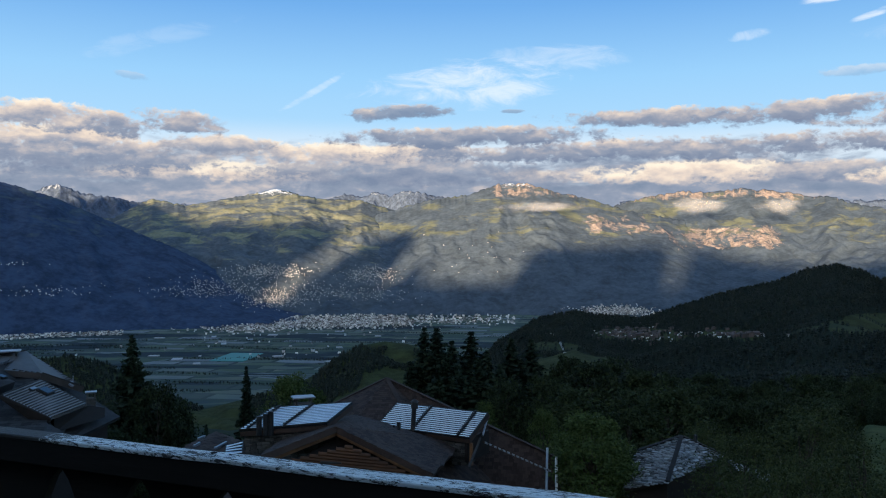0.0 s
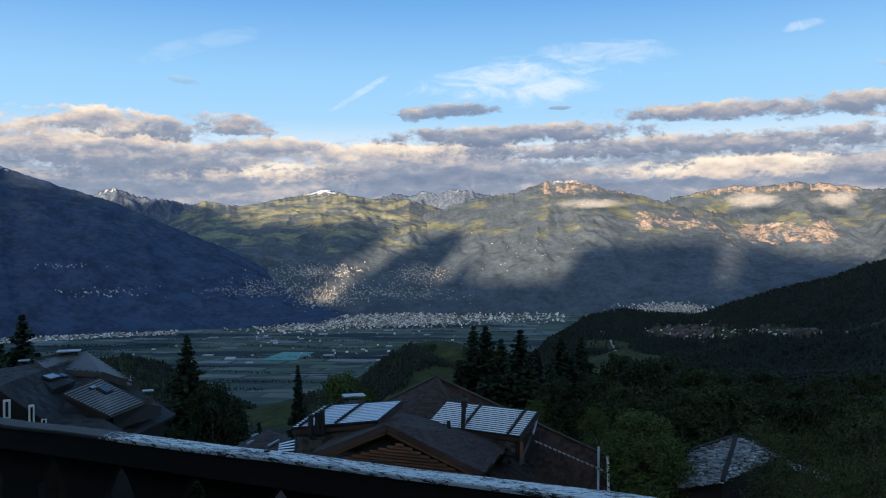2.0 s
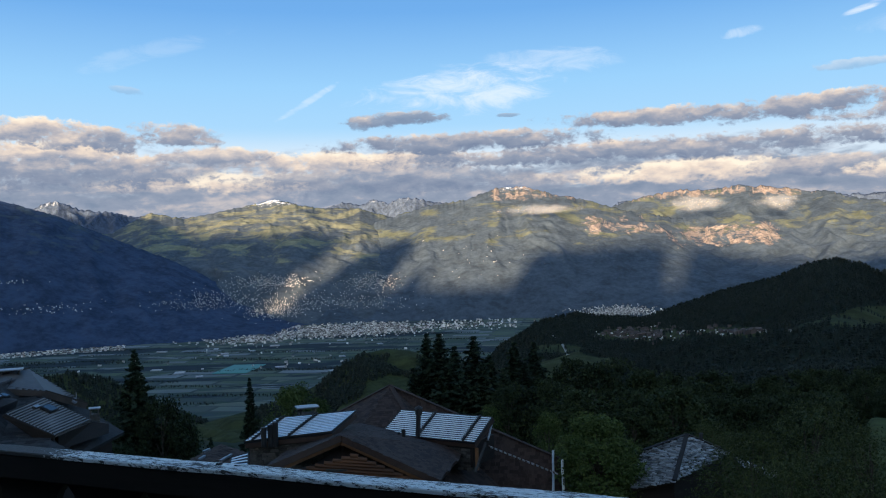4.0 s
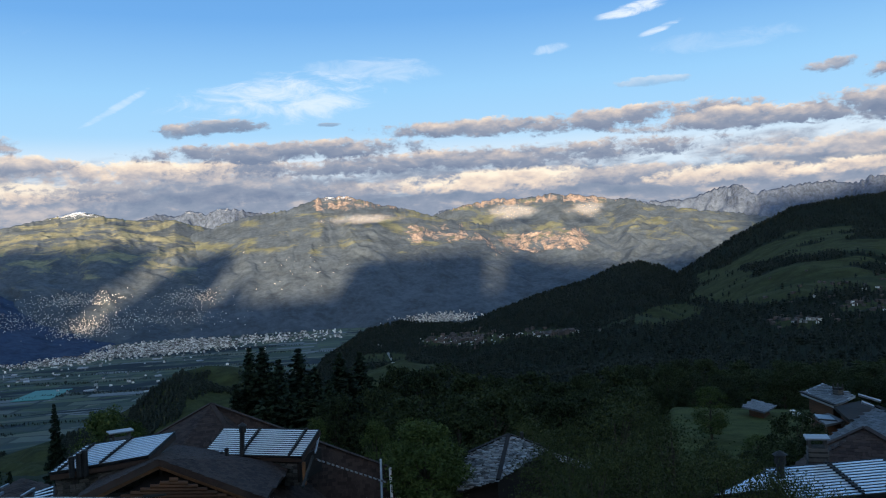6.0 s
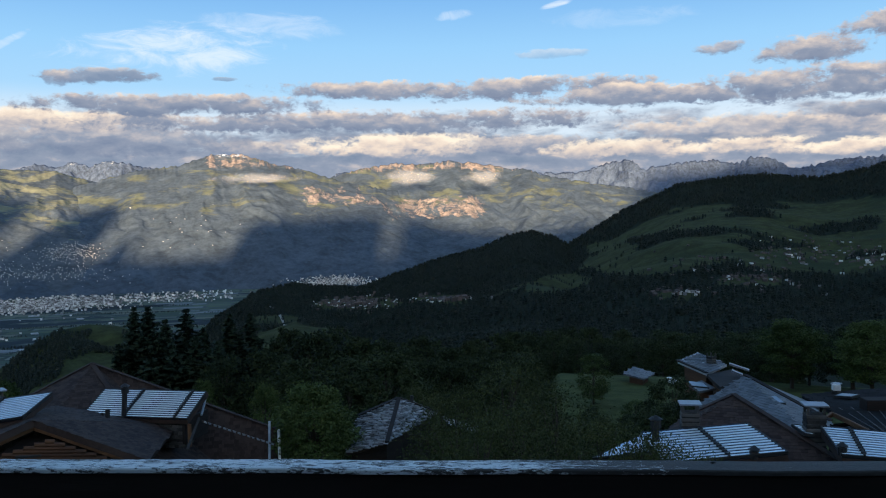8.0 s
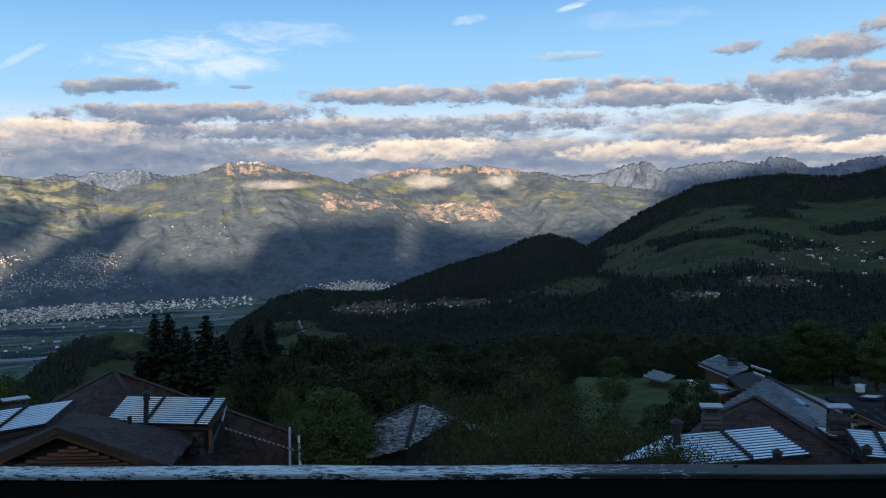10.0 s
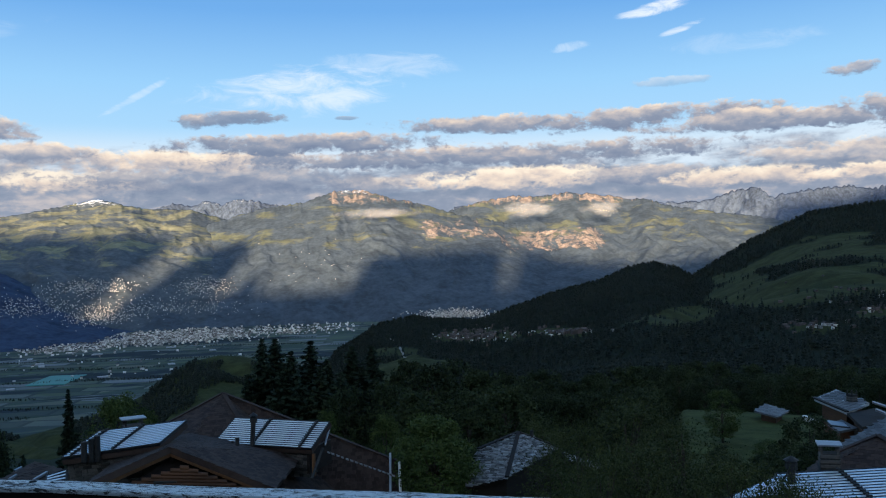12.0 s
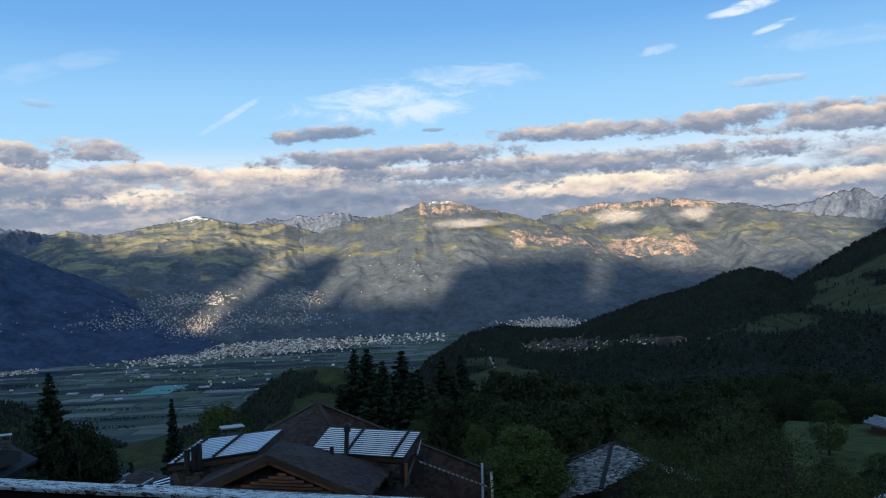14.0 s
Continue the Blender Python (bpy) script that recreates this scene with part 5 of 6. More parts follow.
# ---- chalet with a standing-seam roof ----
def chalet_metal():
    h = thing("chalet", "timber chalet with a dull standing-seam metal roof", "house", "chalets below")
    r0, r1 = P(-26.61, -6.58, 50.0), P(-33.08, -7.18, 50.0)
    e0 = P(-21.22, -10.62, 46.0)
    f0, f1 = P(-25.29, -11.56, 38.0), P(-34.95, -9.05, 38.0)
    lo = P(-28.38, -10.64, 40.0)
    roof_face((r0, r1, f1, P(-31.43, -8.09, 40.0), lo, f0), M_ROOF_SLATE, h, 0.2, tile=(0.4, 0.3, 0.012), seed=71)
    roof_face((r0, f0, P(-24.05, -11.83, 41.0), e0), M_ROOF_SLATE, h, 0.2)
    bkk = [r0 + Vector((-1.5, 9, -6.5)), r1 + Vector((-3, 9, -6.5))]
    roof_face((r0, bkk[0], bkk[1], r1), M_SEAM, h, 0.2)
    roof_face((r0, e0, bkk[0]), M_SEAM, h, 0.2)
    wall_below((f1, lo, f0, e0, bkk[0], bkk[1]), -22.0, M_WOOD_DARK, h, inset=0.6)
    # the seamed dormer slope and the seamed upper slope
    d = (P(-25.79, -8.05, 44.0), P(-23.16, -9.71, 43.2), P(-25.2, -10.4, 40.0), P(-27.91, -8.81, 41.0))
    roof_face(d, M_SEAM_PALE, h, 0.12, "dormer_roof")
    u = (P(-26.61, -6.58, 49.7), P(-23.31, -9.04, 46.6), P(-25.72, -8.03, 46.0), P(-29.0, -7.5, 46.5), P(-29.58, -6.91, 48.5))
    u = tuple(p + UP * 0.3 for p in u)
    roof_face(u, M_SEAM, h, 0.3, "upper_slope")
    for quad, m in ((d, 15), (u, 0)):
        for i in range(m + 1 if m else 0):
            bm = bmesh.new()
            f = i / m
            beam_into(bm, quad[0].lerp(quad[1], f) + UP * 0.03, quad[3].lerp(quad[2], f) + UP * 0.03, 0.03, 0.06)
            part("seam", bm, M_RIB, h)
    for i in range(14):
        f = i / 13
        bm = bmesh.new()
        a = u[0].lerp(u[1], f)
        b = u[4].lerp(u[3], min(f * 1.4, 1)).lerp(u[2], max(0, f - 0.2) / 0.8)
        beam_into(bm, a + UP * 0.03, b + UP * 0.03, 0.03, 0.06)
        part("seam", bm, M_RIB, h)
    # dormer wall under the seamed slope
    bm = bmesh.new()
    q = [d[2], d[1], P(-22.25, -9.93, 44.0), P(-22.25, -10.51, 43.5), P(-25.21, -11.2, 40.2)]
    fr = [bm.verts.new(p + Vector((0, 0.25, -0.12))) for p in q]
    bk = [bm.verts.new(p + Vector((-0.9, 1.2, -0.12))) for p in q]
    bm.faces.new(fr)
    bm.faces.new(bk)
    for i in range(len(q)):
        bm.faces.new((fr[i], bk[i], bk[(i + 1) % len(q)], fr[(i + 1) % len(q)]))
    part("dormer_wall", bm, M_WOOD_DARK, h)
    bm = bmesh.new()
    slab_into(bm, (d[3], d[2], P(-25.44, -11.19, 40.1), P(-28.06, -8.93, 41.0)), 0.1)
    part("dormer_cheek", bm, M_WOOD_DARK, h)
    o, x, y, n = plane_axes(d)
    for c in (P(-26.52, -9.13, 41.9), P(-25.54, -8.8, 42.6)):
        skylight(c, x, y, n, 0.75, 0.55, h, M_GLASS_DARK)
    skylight(P(-26.26, -8.64, 42.5), x, y, n, 0.5, 0.2, h)
    # second dormer with a pale light on its roof
    dd = (P(-29.37, -7.71, 43.5), P(-28.12, -7.57, 45.0), P(-27.23, -8.06, 44.0), P(-28.5, -8.49, 42.5))
    roof_face(dd, M_ROOF_SLATE, h, 0.5, "small_dormer")
    o, x, y, n = plane_axes(dd)
    skylight(P(-28.6, -7.8, 43.6), x, y, n, 0.9, 0.5, h)
    skylight(P(-27.98, -7.78, 44.3), x, y, n, 0.4, 0.4, h, M_GLASS_DARK)
    chimney(P(-27.6, -6.23, 49.0), 1.1, 0.8, 1.2, h, 0.4)
    chimney(P(-30.12, -6.66, 50.0), 0.5, 0.4, 0.8, h, 0.4)
    chimney(P(-29.36, -6.76, 50.0), 0.9, 0.6, 0.7, h, 0.4, False)
    chimney(P(-22.94, -9.03, 44.5), 0.5, 0.45, 0.9, h, 0.4)
    bm = bmesh.new()
    rod_into(bm, P(-24.01, -8.75, 46.5), P(-23.97, -7.93, 46.5), 0.03, 0.02, 6)
    rod_into(bm, P(-24.11, -8.44, 46.5), P(-24.04, -8.38, 46.45), 0.17, 0.16, 12)
    part("aerial_dish", bm, M_ZINC, h)
    # gable side: white window and door frames in a timber wall
    bm = bmesh.new()
    q = [P(-32.26, -7.64, 39.2), P(-28.74, -10.6, 39.2), P(-28.76, -11.85, 39.2), P(-32.3, -11.45, 39.2)]
    slab = [bm.verts.new(p) for p in q]
    bk = [bm.verts.new(p + Vector((-0.2, 0.6, 0))) for p in q]
    bm.faces.new(slab)
    bm.faces.new(bk)
    for i in range(4):
        bm.faces.new((slab[i], bk[i], bk[(i + 1) % 4], slab[(i + 1) % 4]))
    part("gable_wall", bm, M_WOOD_DARK, h)
    for c, w, hh in ((P(-31.08, -9.46, 39.0), 0.22, 0.78), (P(-29.74, -9.97, 39.0), 0.18, 0.9), (P(-29.05, -10.42, 39.0), 0.16, 0.24)):
        bm = bmesh.new()
        x = (q[1] - q[0])
        x.z = 0
        x.normalize()
        box_into(bm, c, x, UP.cross(x), UP, w * 1.3, 0.1, hh, 0.01)
        win = part("window", bm, M_PLASTER, h, "white painted window frame")
        bm = bmesh.new()
        box_into(bm, c - UP.cross(x) * 0.03, x, UP.cross(x), UP, w * 0.5, 0.12, hh * 0.8)
        part("pane", bm, M_GLASS_DARK, win)


chalet_metal()


# ---- barn roofed with stone slabs ----
def stone_barn():
    h = thing("stone_roof_barn", "small timber barn roofed with pale stone slabs", "barn")
    ap, lt, lb, bt, rt = P(16.0, -12.23, 42.0), P(13.19, -13.31, 40.5), P(12.3, -15.73, 37.0), P(15.11, -15.15, 37.5), P(18.7, -13.24, 42.0)
    roof_face((ap, lt, lb, bt), M_WOOD_DARK, h, 0.12)
    roof_face((ap, bt, rt), M_WOOD_DARK, h, 0.12)
    low = (P(18.93, -13.47, 43.0), P(21.48, -14.36, 43.0), P(22.06, -14.87, 41.0), P(19.51, -14.1, 41.0))
    roof_face(low, M_WOOD_DARK, h, 0.1)
    wall_below((lb, bt, rt, ap + Vector((0.5, 4, -2)), lt), -17.0, M_WOOD_DARK, h, inset=0.5)
    for a, b in ((ap, rt), (ap, bt), (ap, lt)):
        bm = bmesh.new()
        beam_into(bm, a + UP * 0.05, b + UP * 0.05, 0.2, 0.06, UP, 0.01)
        part("ridge_board", bm, M_WOOD_DARK, h)
    flue(P(16.88, -12.54, 42.0), P(16.89, -12.07, 42.0), 0.09, h, False)
    bm = bmesh.new()
    bmesh.ops.create_cube(bm, size=1)
    bmesh.ops.bevel(bm, geom=bm.edges[:], offset=0.06, segments=1, affect="EDGES")
    slab = part("stone_slab", bm, M_STONE_SLAB, h)
    rng = random.Random(4)
    used = 0
    for pts in ((ap, lt, lb, bt), (ap, bt, rt), low):
        shingles("slab_layer", [p - UP * 0.01 for p in pts], 0.22, 0.115, 0.03, M_STONE_SLAB_FINE, h, 5, 0.4)
        for c, x, y, n, k in shingle_spots(pts, 0.36, 0.2, rng, 0.4):
            if used > 290 or rng.random() < 0.25:
                continue
            ob = slab if not used else new("stone_slab", slab.data)
            ob.parent = h
            used += 1
            tip = (y + n * rng.uniform(-0.28, -0.1)).normalized()
            ob.matrix_basis = Matrix.Translation(c + n * 0.05) @ Matrix((x, tip, x.cross(tip))).transposed().to_4x4() @ Matrix.Rotation(rng.uniform(-0.2, 0.2), 4, "Z") @ Matrix.Diagonal((k * rng.uniform(0.5, 0.85), rng.uniform(0.09, 0.15), rng.uniform(0.03, 0.05), 1))


stone_barn()


# ---- group of houses down the slope ----
def collector_house():
    h = thing("chalet", "chalet with dark brown roof, stone chimneys and collectors", "house", "chalets below")
    ap = P(38.44, -11.74, 31.0)
    l0, r0 = P(35.1, -13.42, 30.6), P(45.89, -15.94, 28.0)
    fl = P(30.38, -17.32, 27.0)
    roof_face((ap, l0, fl, P(38.9, -18.23, 26.0), r0), M_ROOF, h, 0.2, tile=(0.22, 0.17, 0.012), seed=21)
    roof_face((ap, r0, r0 + Vector((3, 3, -2.6)), ap + Vector((3, 4, -3.2))), M_ROOF, h, 0.2)
    roof_face((ap, ap + Vector((3, 4, -3.2)), l0 + Vector((1.5, 3, -3.2)), l0), M_ROOF, h, 0.2)
    wall_below((l0, fl, r0, r0 + Vector((2.5, 2.5, -2.6)), l0 + Vector((1.5, 2.5, -3.2))), -17.0, M_STONE, h, inset=0.8)
    for a, b in ((ap, r0), (ap, l0)):
        bm = bmesh.new()
        beam_into(bm, a + UP * 0.05, b + UP * 0.05, 0.24, 0.05, UP, 0.01)
        part("verge_board", bm, M_ROOF, h)
    tl, tr, br, bl = P(32.51, -14.5, 27.8), P(39.33, -13.55, 27.6), P(41.76, -15.11, 25.4), P(34.02, -16.36, 25.2)
    roof_face([p - UP * 0.06 for p in (tl, tr, br, bl)], M_ROOF, h, 1.1, "dormer_roof")
    collector(tl, tr, br, bl, 12, (0.54,), "broad tube solar collector on a dark roof")
    tl, tr, br, bl = P(31.28, -15.31, 26.5), P(32.69, -14.62, 27.2), P(33.11, -15.7, 25.8), P(29.33, -16.27, 25.0)
    roof_face([p - UP * 0.06 for p in (tl, tr, br, bl)], M_ROOF, h, 0.3, "dormer_roof")
    collector(tl, tr, br, bl, 8, (), "pale tube solar collector behind leafy twigs")
    tl, tr, br, bl = P(43.68, -13.4, 29.0), P(49.4, -13.4, 29.0), P(49.4, -14.88, 26.8), P(44.88, -14.98, 26.8)
    roof_face([p - UP * 0.06 for p in (tl, tr, br, bl)], M_ROOF, h, 0.25, "dormer_roof")
    collector(tl, tr, br, bl, 11, (0.28, 0.7), "tube solar collector beside a stone chimney")
    tl, tr, br, bl = P(41.98, -13.42, 30.0), P(43.22, -13.45, 30.0), P(43.26, -13.96, 29.0), P(42.73, -13.91, 29.0)
    collector(tl, tr, br, bl, 4, (), "small part of a tube collector behind the roof verge")
    chimney(P(35.7, -12.43, 28.5), 0.66, 0.6, 1.5, h, -0.5)
    chimney(P(43.31, -12.06, 29.5), 0.7, 0.6, 1.5, h, -0.5)
    flue(P(33.48, -15.01, 27.0), P(33.49, -13.53, 27.0), 0.12, h)
    bm = bmesh.new()
    box_into(bm, P(33.52, -13.66, 27.0), RX, RN, UP, 0.26, 0.24, 0.3, 0.03)
    part("pipe_box", bm, M_STONE, h)
    flue(P(39.71, -15.68, 25.4), P(39.71, -15.08, 25.4), 0.09, h)
    flue(P(44.9, -14.97, 27.0), P(44.9, -14.4, 27.0), 0.09, h)
    bm = bmesh.new()
    rod_into(bm, P(32.42, -15.39, 26.8), P(33.47, -14.08, 27.2), 0.03, 0.03, 6)
    part("pipe", bm, M_BLACK, h)


collector_house()


def slate_house():
    h = thing("chalet", "house with grey patterned slate roof and one skylight", "house", "chalets below")
    ap = P(39.17, -10.45, 41.0)
    a = (ap, P(36.2, -12.44, 37.0), P(36.61, -14.84, 34.0), P(43.64, -14.3, 33.0), P(44.25, -12.98, 38.0))
    roof_face(a, M_ROOF_GREY, h, 0.2, tile=(0.26, 0.2, 0.012), seed=31)
    bk = ap + Vector((6, 9, -3))
    roof_face((ap, P(44.25, -12.98, 38.0), P(44.25, -12.98, 38.0) + Vector((5, 6, -1))), M_ROOF_GREY, h, 0.2)
    wall_below((a[1], a[2], a[3], a[4], bk), -18.0, M_WOOD_DARK, h, inset=0.6)
    bm = bmesh.new()
    beam_into(bm, ap + UP * 0.05, P(44.25, -12.98, 38.0) + UP * 0.05, 0.25, 0.06, UP, 0.01)
    part("ridge_board", bm, M_WOOD_DARK, h)
    o, x, y, n = plane_axes(a)
    skylight(P(41.02, -11.99, 38.0), x, y, n, 0.45, 0.95, h)


slate_house()


def dark_house():
    h = thing("chalet", "dark-roofed house with orange barge boards and white chimney", "house", "chalets below")
    g = P(44.33, -12.33, 40.0)
    a = (P(42.57, -11.43, 46.0), P(49.97, -10.26, 48.0), P(49.97, -11.67, 42.0), g)
    roof_face(a, M_ROOF_DARK, h, 0.2, tile=(0.34, 0.26, 0.012), seed=33)
    b = (g, P(44.7, -12.18, 41.0), P(49.97, -11.37, 43.0), P(49.98, -13.49, 36.0), P(46.83, -13.37, 36.5))
    roof_face(b, M_ROOF_DARK, h, 0.2, "lower_slope")
    for i in range(9):
        bm = bmesh.new()
        f = i / 8
        beam_into(bm, b[1].lerp(b[2], f) + UP * 0.05, b[4].lerp(b[3], f) + UP * 0.05, 0.04, 0.05)
        part("seam", bm, M_RIB, h)
    for p, q in ((g, P(46.83, -13.4, 36.2)), (g, P(43.92, -12.69, 39.0))):
        bm = bmesh.new()
        beam_into(bm, p - UP * 0.12, q - UP * 0.12, 0.1, 0.2, UP, 0.01)
        part("barge_board", bm, M_WOOD_ORANGE, h)
    wall_below((g + Vector((-0.3, 0.3, -0.3)), P(46.83, -13.45, 36.6), P(49.98, -13.64, 37.0), P(49.97, -11.67, 44.0), P(43.95, -12.76, 41.0)), -20.0, M_WOOD_DARK, h, inset=0.3)
    st = chimney(P(44.55, -10.68, 46.0), 0.42, 0.36, 0.55, h, 0.3)
    bm = bmesh.new()
    box_into(bm, P(44.55, -10.87, 45.7), RX, RN, UP, 0.36, 0.3, 0.3, 0.02)
    part("chimney_block", bm, M_PLASTER, h, "pale plastered chimney block")
    o, x, y, n = plane_axes(a)
    skylight(P(45.15, -11.41, 44.5), x, y, n, 0.8, 0.9, h)
    bm = bmesh.new()
    box_into(bm, P(46.83, -11.97, 41.0), RX, RN, UP, 1.2, 0.8, 0.9, 0.03)
    part("dormer", bm, M_WOOD_DARK, h)


dark_house()


def timber_hut():
    h = thing("timber_hut", "reddish timber house with grey slab roof on the meadow edge", "house")
    q = (P(34.95, -9.68, 66.0), P(36.22, -9.07, 69.0), P(38.04, -9.79, 66.0), P(36.79, -10.42, 62.0))
    roof_face(q, M_STONE_SLAB, h, 0.18, tile=(0.5, 0.4, 0.03), seed=41, tile_mat=M_ROOF_GREY)
    wall_below(q, -20.0, M_LOG, h, inset=0.5)
    bm = bmesh.new()
    beam_into(bm, q[0] + UP * 0.05, q[3] + UP * 0.05, 0.25, 0.08)
    part("eave_board", bm, M_WOOD_DARK, h)
    chimney(P(37.08, -9.1, 66.0), 0.6, 0.6, 0.9, h, 0.2, False)
    low = (P(35.7, -11.16, 60.0), P(36.46, -10.87, 62.0), P(37.37, -11.32, 60.0), P(36.29, -11.59, 57.5))
    roof_face(low, M_ROOF_GREY, h, 0.15, "lean_to_roof")
    wall_below(low, -19.0, M_LOG, h, "lean_to_wall", 0.3)
    o, x, y, n = plane_axes(low)
    skylight(P(36.21, -11.22, 60.0), x, y, n, 1.8, 1.2, h)
    r2 = (P(36.79, -10.47, 62.0), P(38.44, -10.06, 66.0), P(39.58, -10.6, 62.0), P(37.62, -11.25, 58.0))
    roof_face(r2, M_WOOD_DARK, h, 0.2, "rear_roof")
    wall_below(r2, -20.0, M_LOG, h, "rear_wall", 0.4)
    for a, b in ((P(38.2, -9.74, 66.5), P(39.42, -10.1, 66.5)), (P(38.36, -10.17, 62.0), P(39.01, -10.41, 62.0))):
        bm = bmesh.new()
        beam_into(bm, a, b, 0.5, 0.12)
        part("pale_ridge", bm, M_ZINC, h)
    bm = bmesh.new()
    beam_into(bm, P(34.35, -10.87, 62.0), P(35.36, -11.41, 60.0), 0.3, 0.3)
    part("white_wall", bm, M_PLASTER, h)


timber_hut()


def hay_barn():
    h = thing("hay_barn", "small dark hay barn with grey roof in the meadow", "barn")
    q = (P(31.36, -10.57, 90.0), P(32.12, -10.12, 95.0), P(33.44, -10.52, 93.0), P(32.75, -10.9, 88.0))
    roof_face(q, M_ROOF_GREY, h, 0.18, tile=(0.5, 0.4, 0.03), seed=51)
    wall_below(q, -19.2, M_LOG, h, inset=0.9)


hay_barn()


def low_roofs():
    h = thing("low_roof_house", "brown roof with pale snow rails among the trees", "house")
    ap = P(-15.26, -11.93, 48.0)
    q = (ap, P(-17.54, -12.92, 46.0), P(-16.69, -13.82, 42.0), P(-13.22, -13.89, 42.0), P(-13.8, -12.58, 47.0))
    roof_face(q, M_ROOF, h, 0.2, tile=(0.35, 0.28, 0.02), seed=61)
    wall_below(q, -20.0, M_WOOD_DARK, h, inset=0.5)
    for a, b in ((P(-16.41, -12.47, 45.5), P(-15.98, -12.31, 45.8)), (P(-16.69, -12.91, 44.5), P(-16.29, -12.73, 44.8)), (P(-15.33, -13.13, 44.0), P(-14.61, -12.79, 45.0))):
        bm = bmesh.new()
        beam_into(bm, a + UP * 0.1, b + UP * 0.1, 0.12, 0.1)
        part("snow_rail", bm, M_ZINC, h)


low_roofs()


# ---- trees ----
def fast_mesh(name, v, f, mat):
    v, f = np.asarray(v, dtype=float), np.asarray(f, dtype=int)
    me = bpy.data.meshes.new(name)
    me.vertices.add(len(v))
    me.vertices.foreach_set("co", v.ravel())
    k = f.shape[1]
    me.loops.add(f.size)
    me.loops.foreach_set("vertex_index", f.ravel())
    me.polygons.add(len(f))
    me.polygons.foreach_set("loop_start", np.arange(0, f.size, k))
    me.polygons.foreach_set("loop_total", np.full(len(f), k))
    me.update(calc_edges=True)
    me.materials.append(mat)
    return me


def leaves_at(centres, size, rng, flat=0.0):
    """Small bent leaf pieces (quads) at the centres, turned at random."""
    m = len(centres)
    u = rng.randn(m, 3)
    u[:, 2] *= 1 - flat
    u /= np.linalg.norm(u, axis=1)[:, None]
    w = np.cross(u, rng.randn(m, 3))
    w /= np.linalg.norm(w, axis=1)[:, None]
    s = (size * (0.6 + 0.8 * rng.rand(m)))[:, None]
    v = np.stack([centres - u * s, centres + w * s * 0.55, centres + u * s, centres - w * s * 0.55], 1).reshape(-1, 3)
    return v, np.arange(4 * m).reshape(m, 4)


def broadleaf(name, label, mat, seed, h, w, clumps, per, size, low=0.22, airy=0.25, group=""):
    """Trunk with limbs and a crown of leaf clumps with gaps. Height h, crown width w, foot at the origin."""
    rng = np.random.RandomState(seed)
    tree = thing(name, label, "tree", group)
    bm = bmesh.new()
    rod_into(bm, (0, 0, -0.4), (0.02 * h, 0, h * 0.45), h * 0.022, h * 0.012, 8)
    rod_into(bm, (0.02 * h, 0, h * 0.45), (0, 0.01 * h, h * 0.85), h * 0.012, h * 0.003, 6)
    cs = []
    for i in range(clumps):
        z = low + (1 - low) * rng.rand() ** 0.8
        t = (z - low) / (1 - low)
        ring = math.sin(math.pi * min(1, 0.12 + 0.83 * t)) ** 0.7
        a, q = rng.rand() * 6.283, (0.35 + 0.65 * rng.rand() ** 0.5) * ring * w / 2 * (0.8 + 0.35 * rng.rand())
        c = np.array([math.cos(a) * q, math.sin(a) * q, z * h * 0.95])
        cs.append(c)
        if i % 3 == 0:
            z0 = max(0.15 * h, c[2] - 0.25 * h)
            rod_into(bm, (0.01 * h, 0, z0), tuple(c), h * 0.006, h * 0.0015, 5)
    part("trunk", bm, M_BARK, tree)
    pts = []
    for c in cs:
        rad = w * (0.09 + 0.08 * rng.rand())
        d = rng.randn(per, 3)
        d /= np.linalg.norm(d, axis=1)[:, None]
        d *= rad * (0.35 + 0.65 * rng.rand(per))[:, None] * np.array([1.15, 1.15, 0.75])
        pts.append(c + d)
    stray = int(clumps * per * airy * 0.12)
    d = rng.randn(stray, 3)
    d /= np.linalg.norm(d, axis=1)[:, None]
    pts.append(d * np.array([w * 0.52, w * 0.52, h * 0.36]) * (0.8 + 0.28 * rng.rand(stray))[:, None] + np.array([0, 0, h * 0.6]))
    v, f = leaves_at(np.concatenate(pts), size, rng, 0.3)
    crown = new("crown", fast_mesh("crown", v, f, mat))
    crown.parent = tree
    return tree


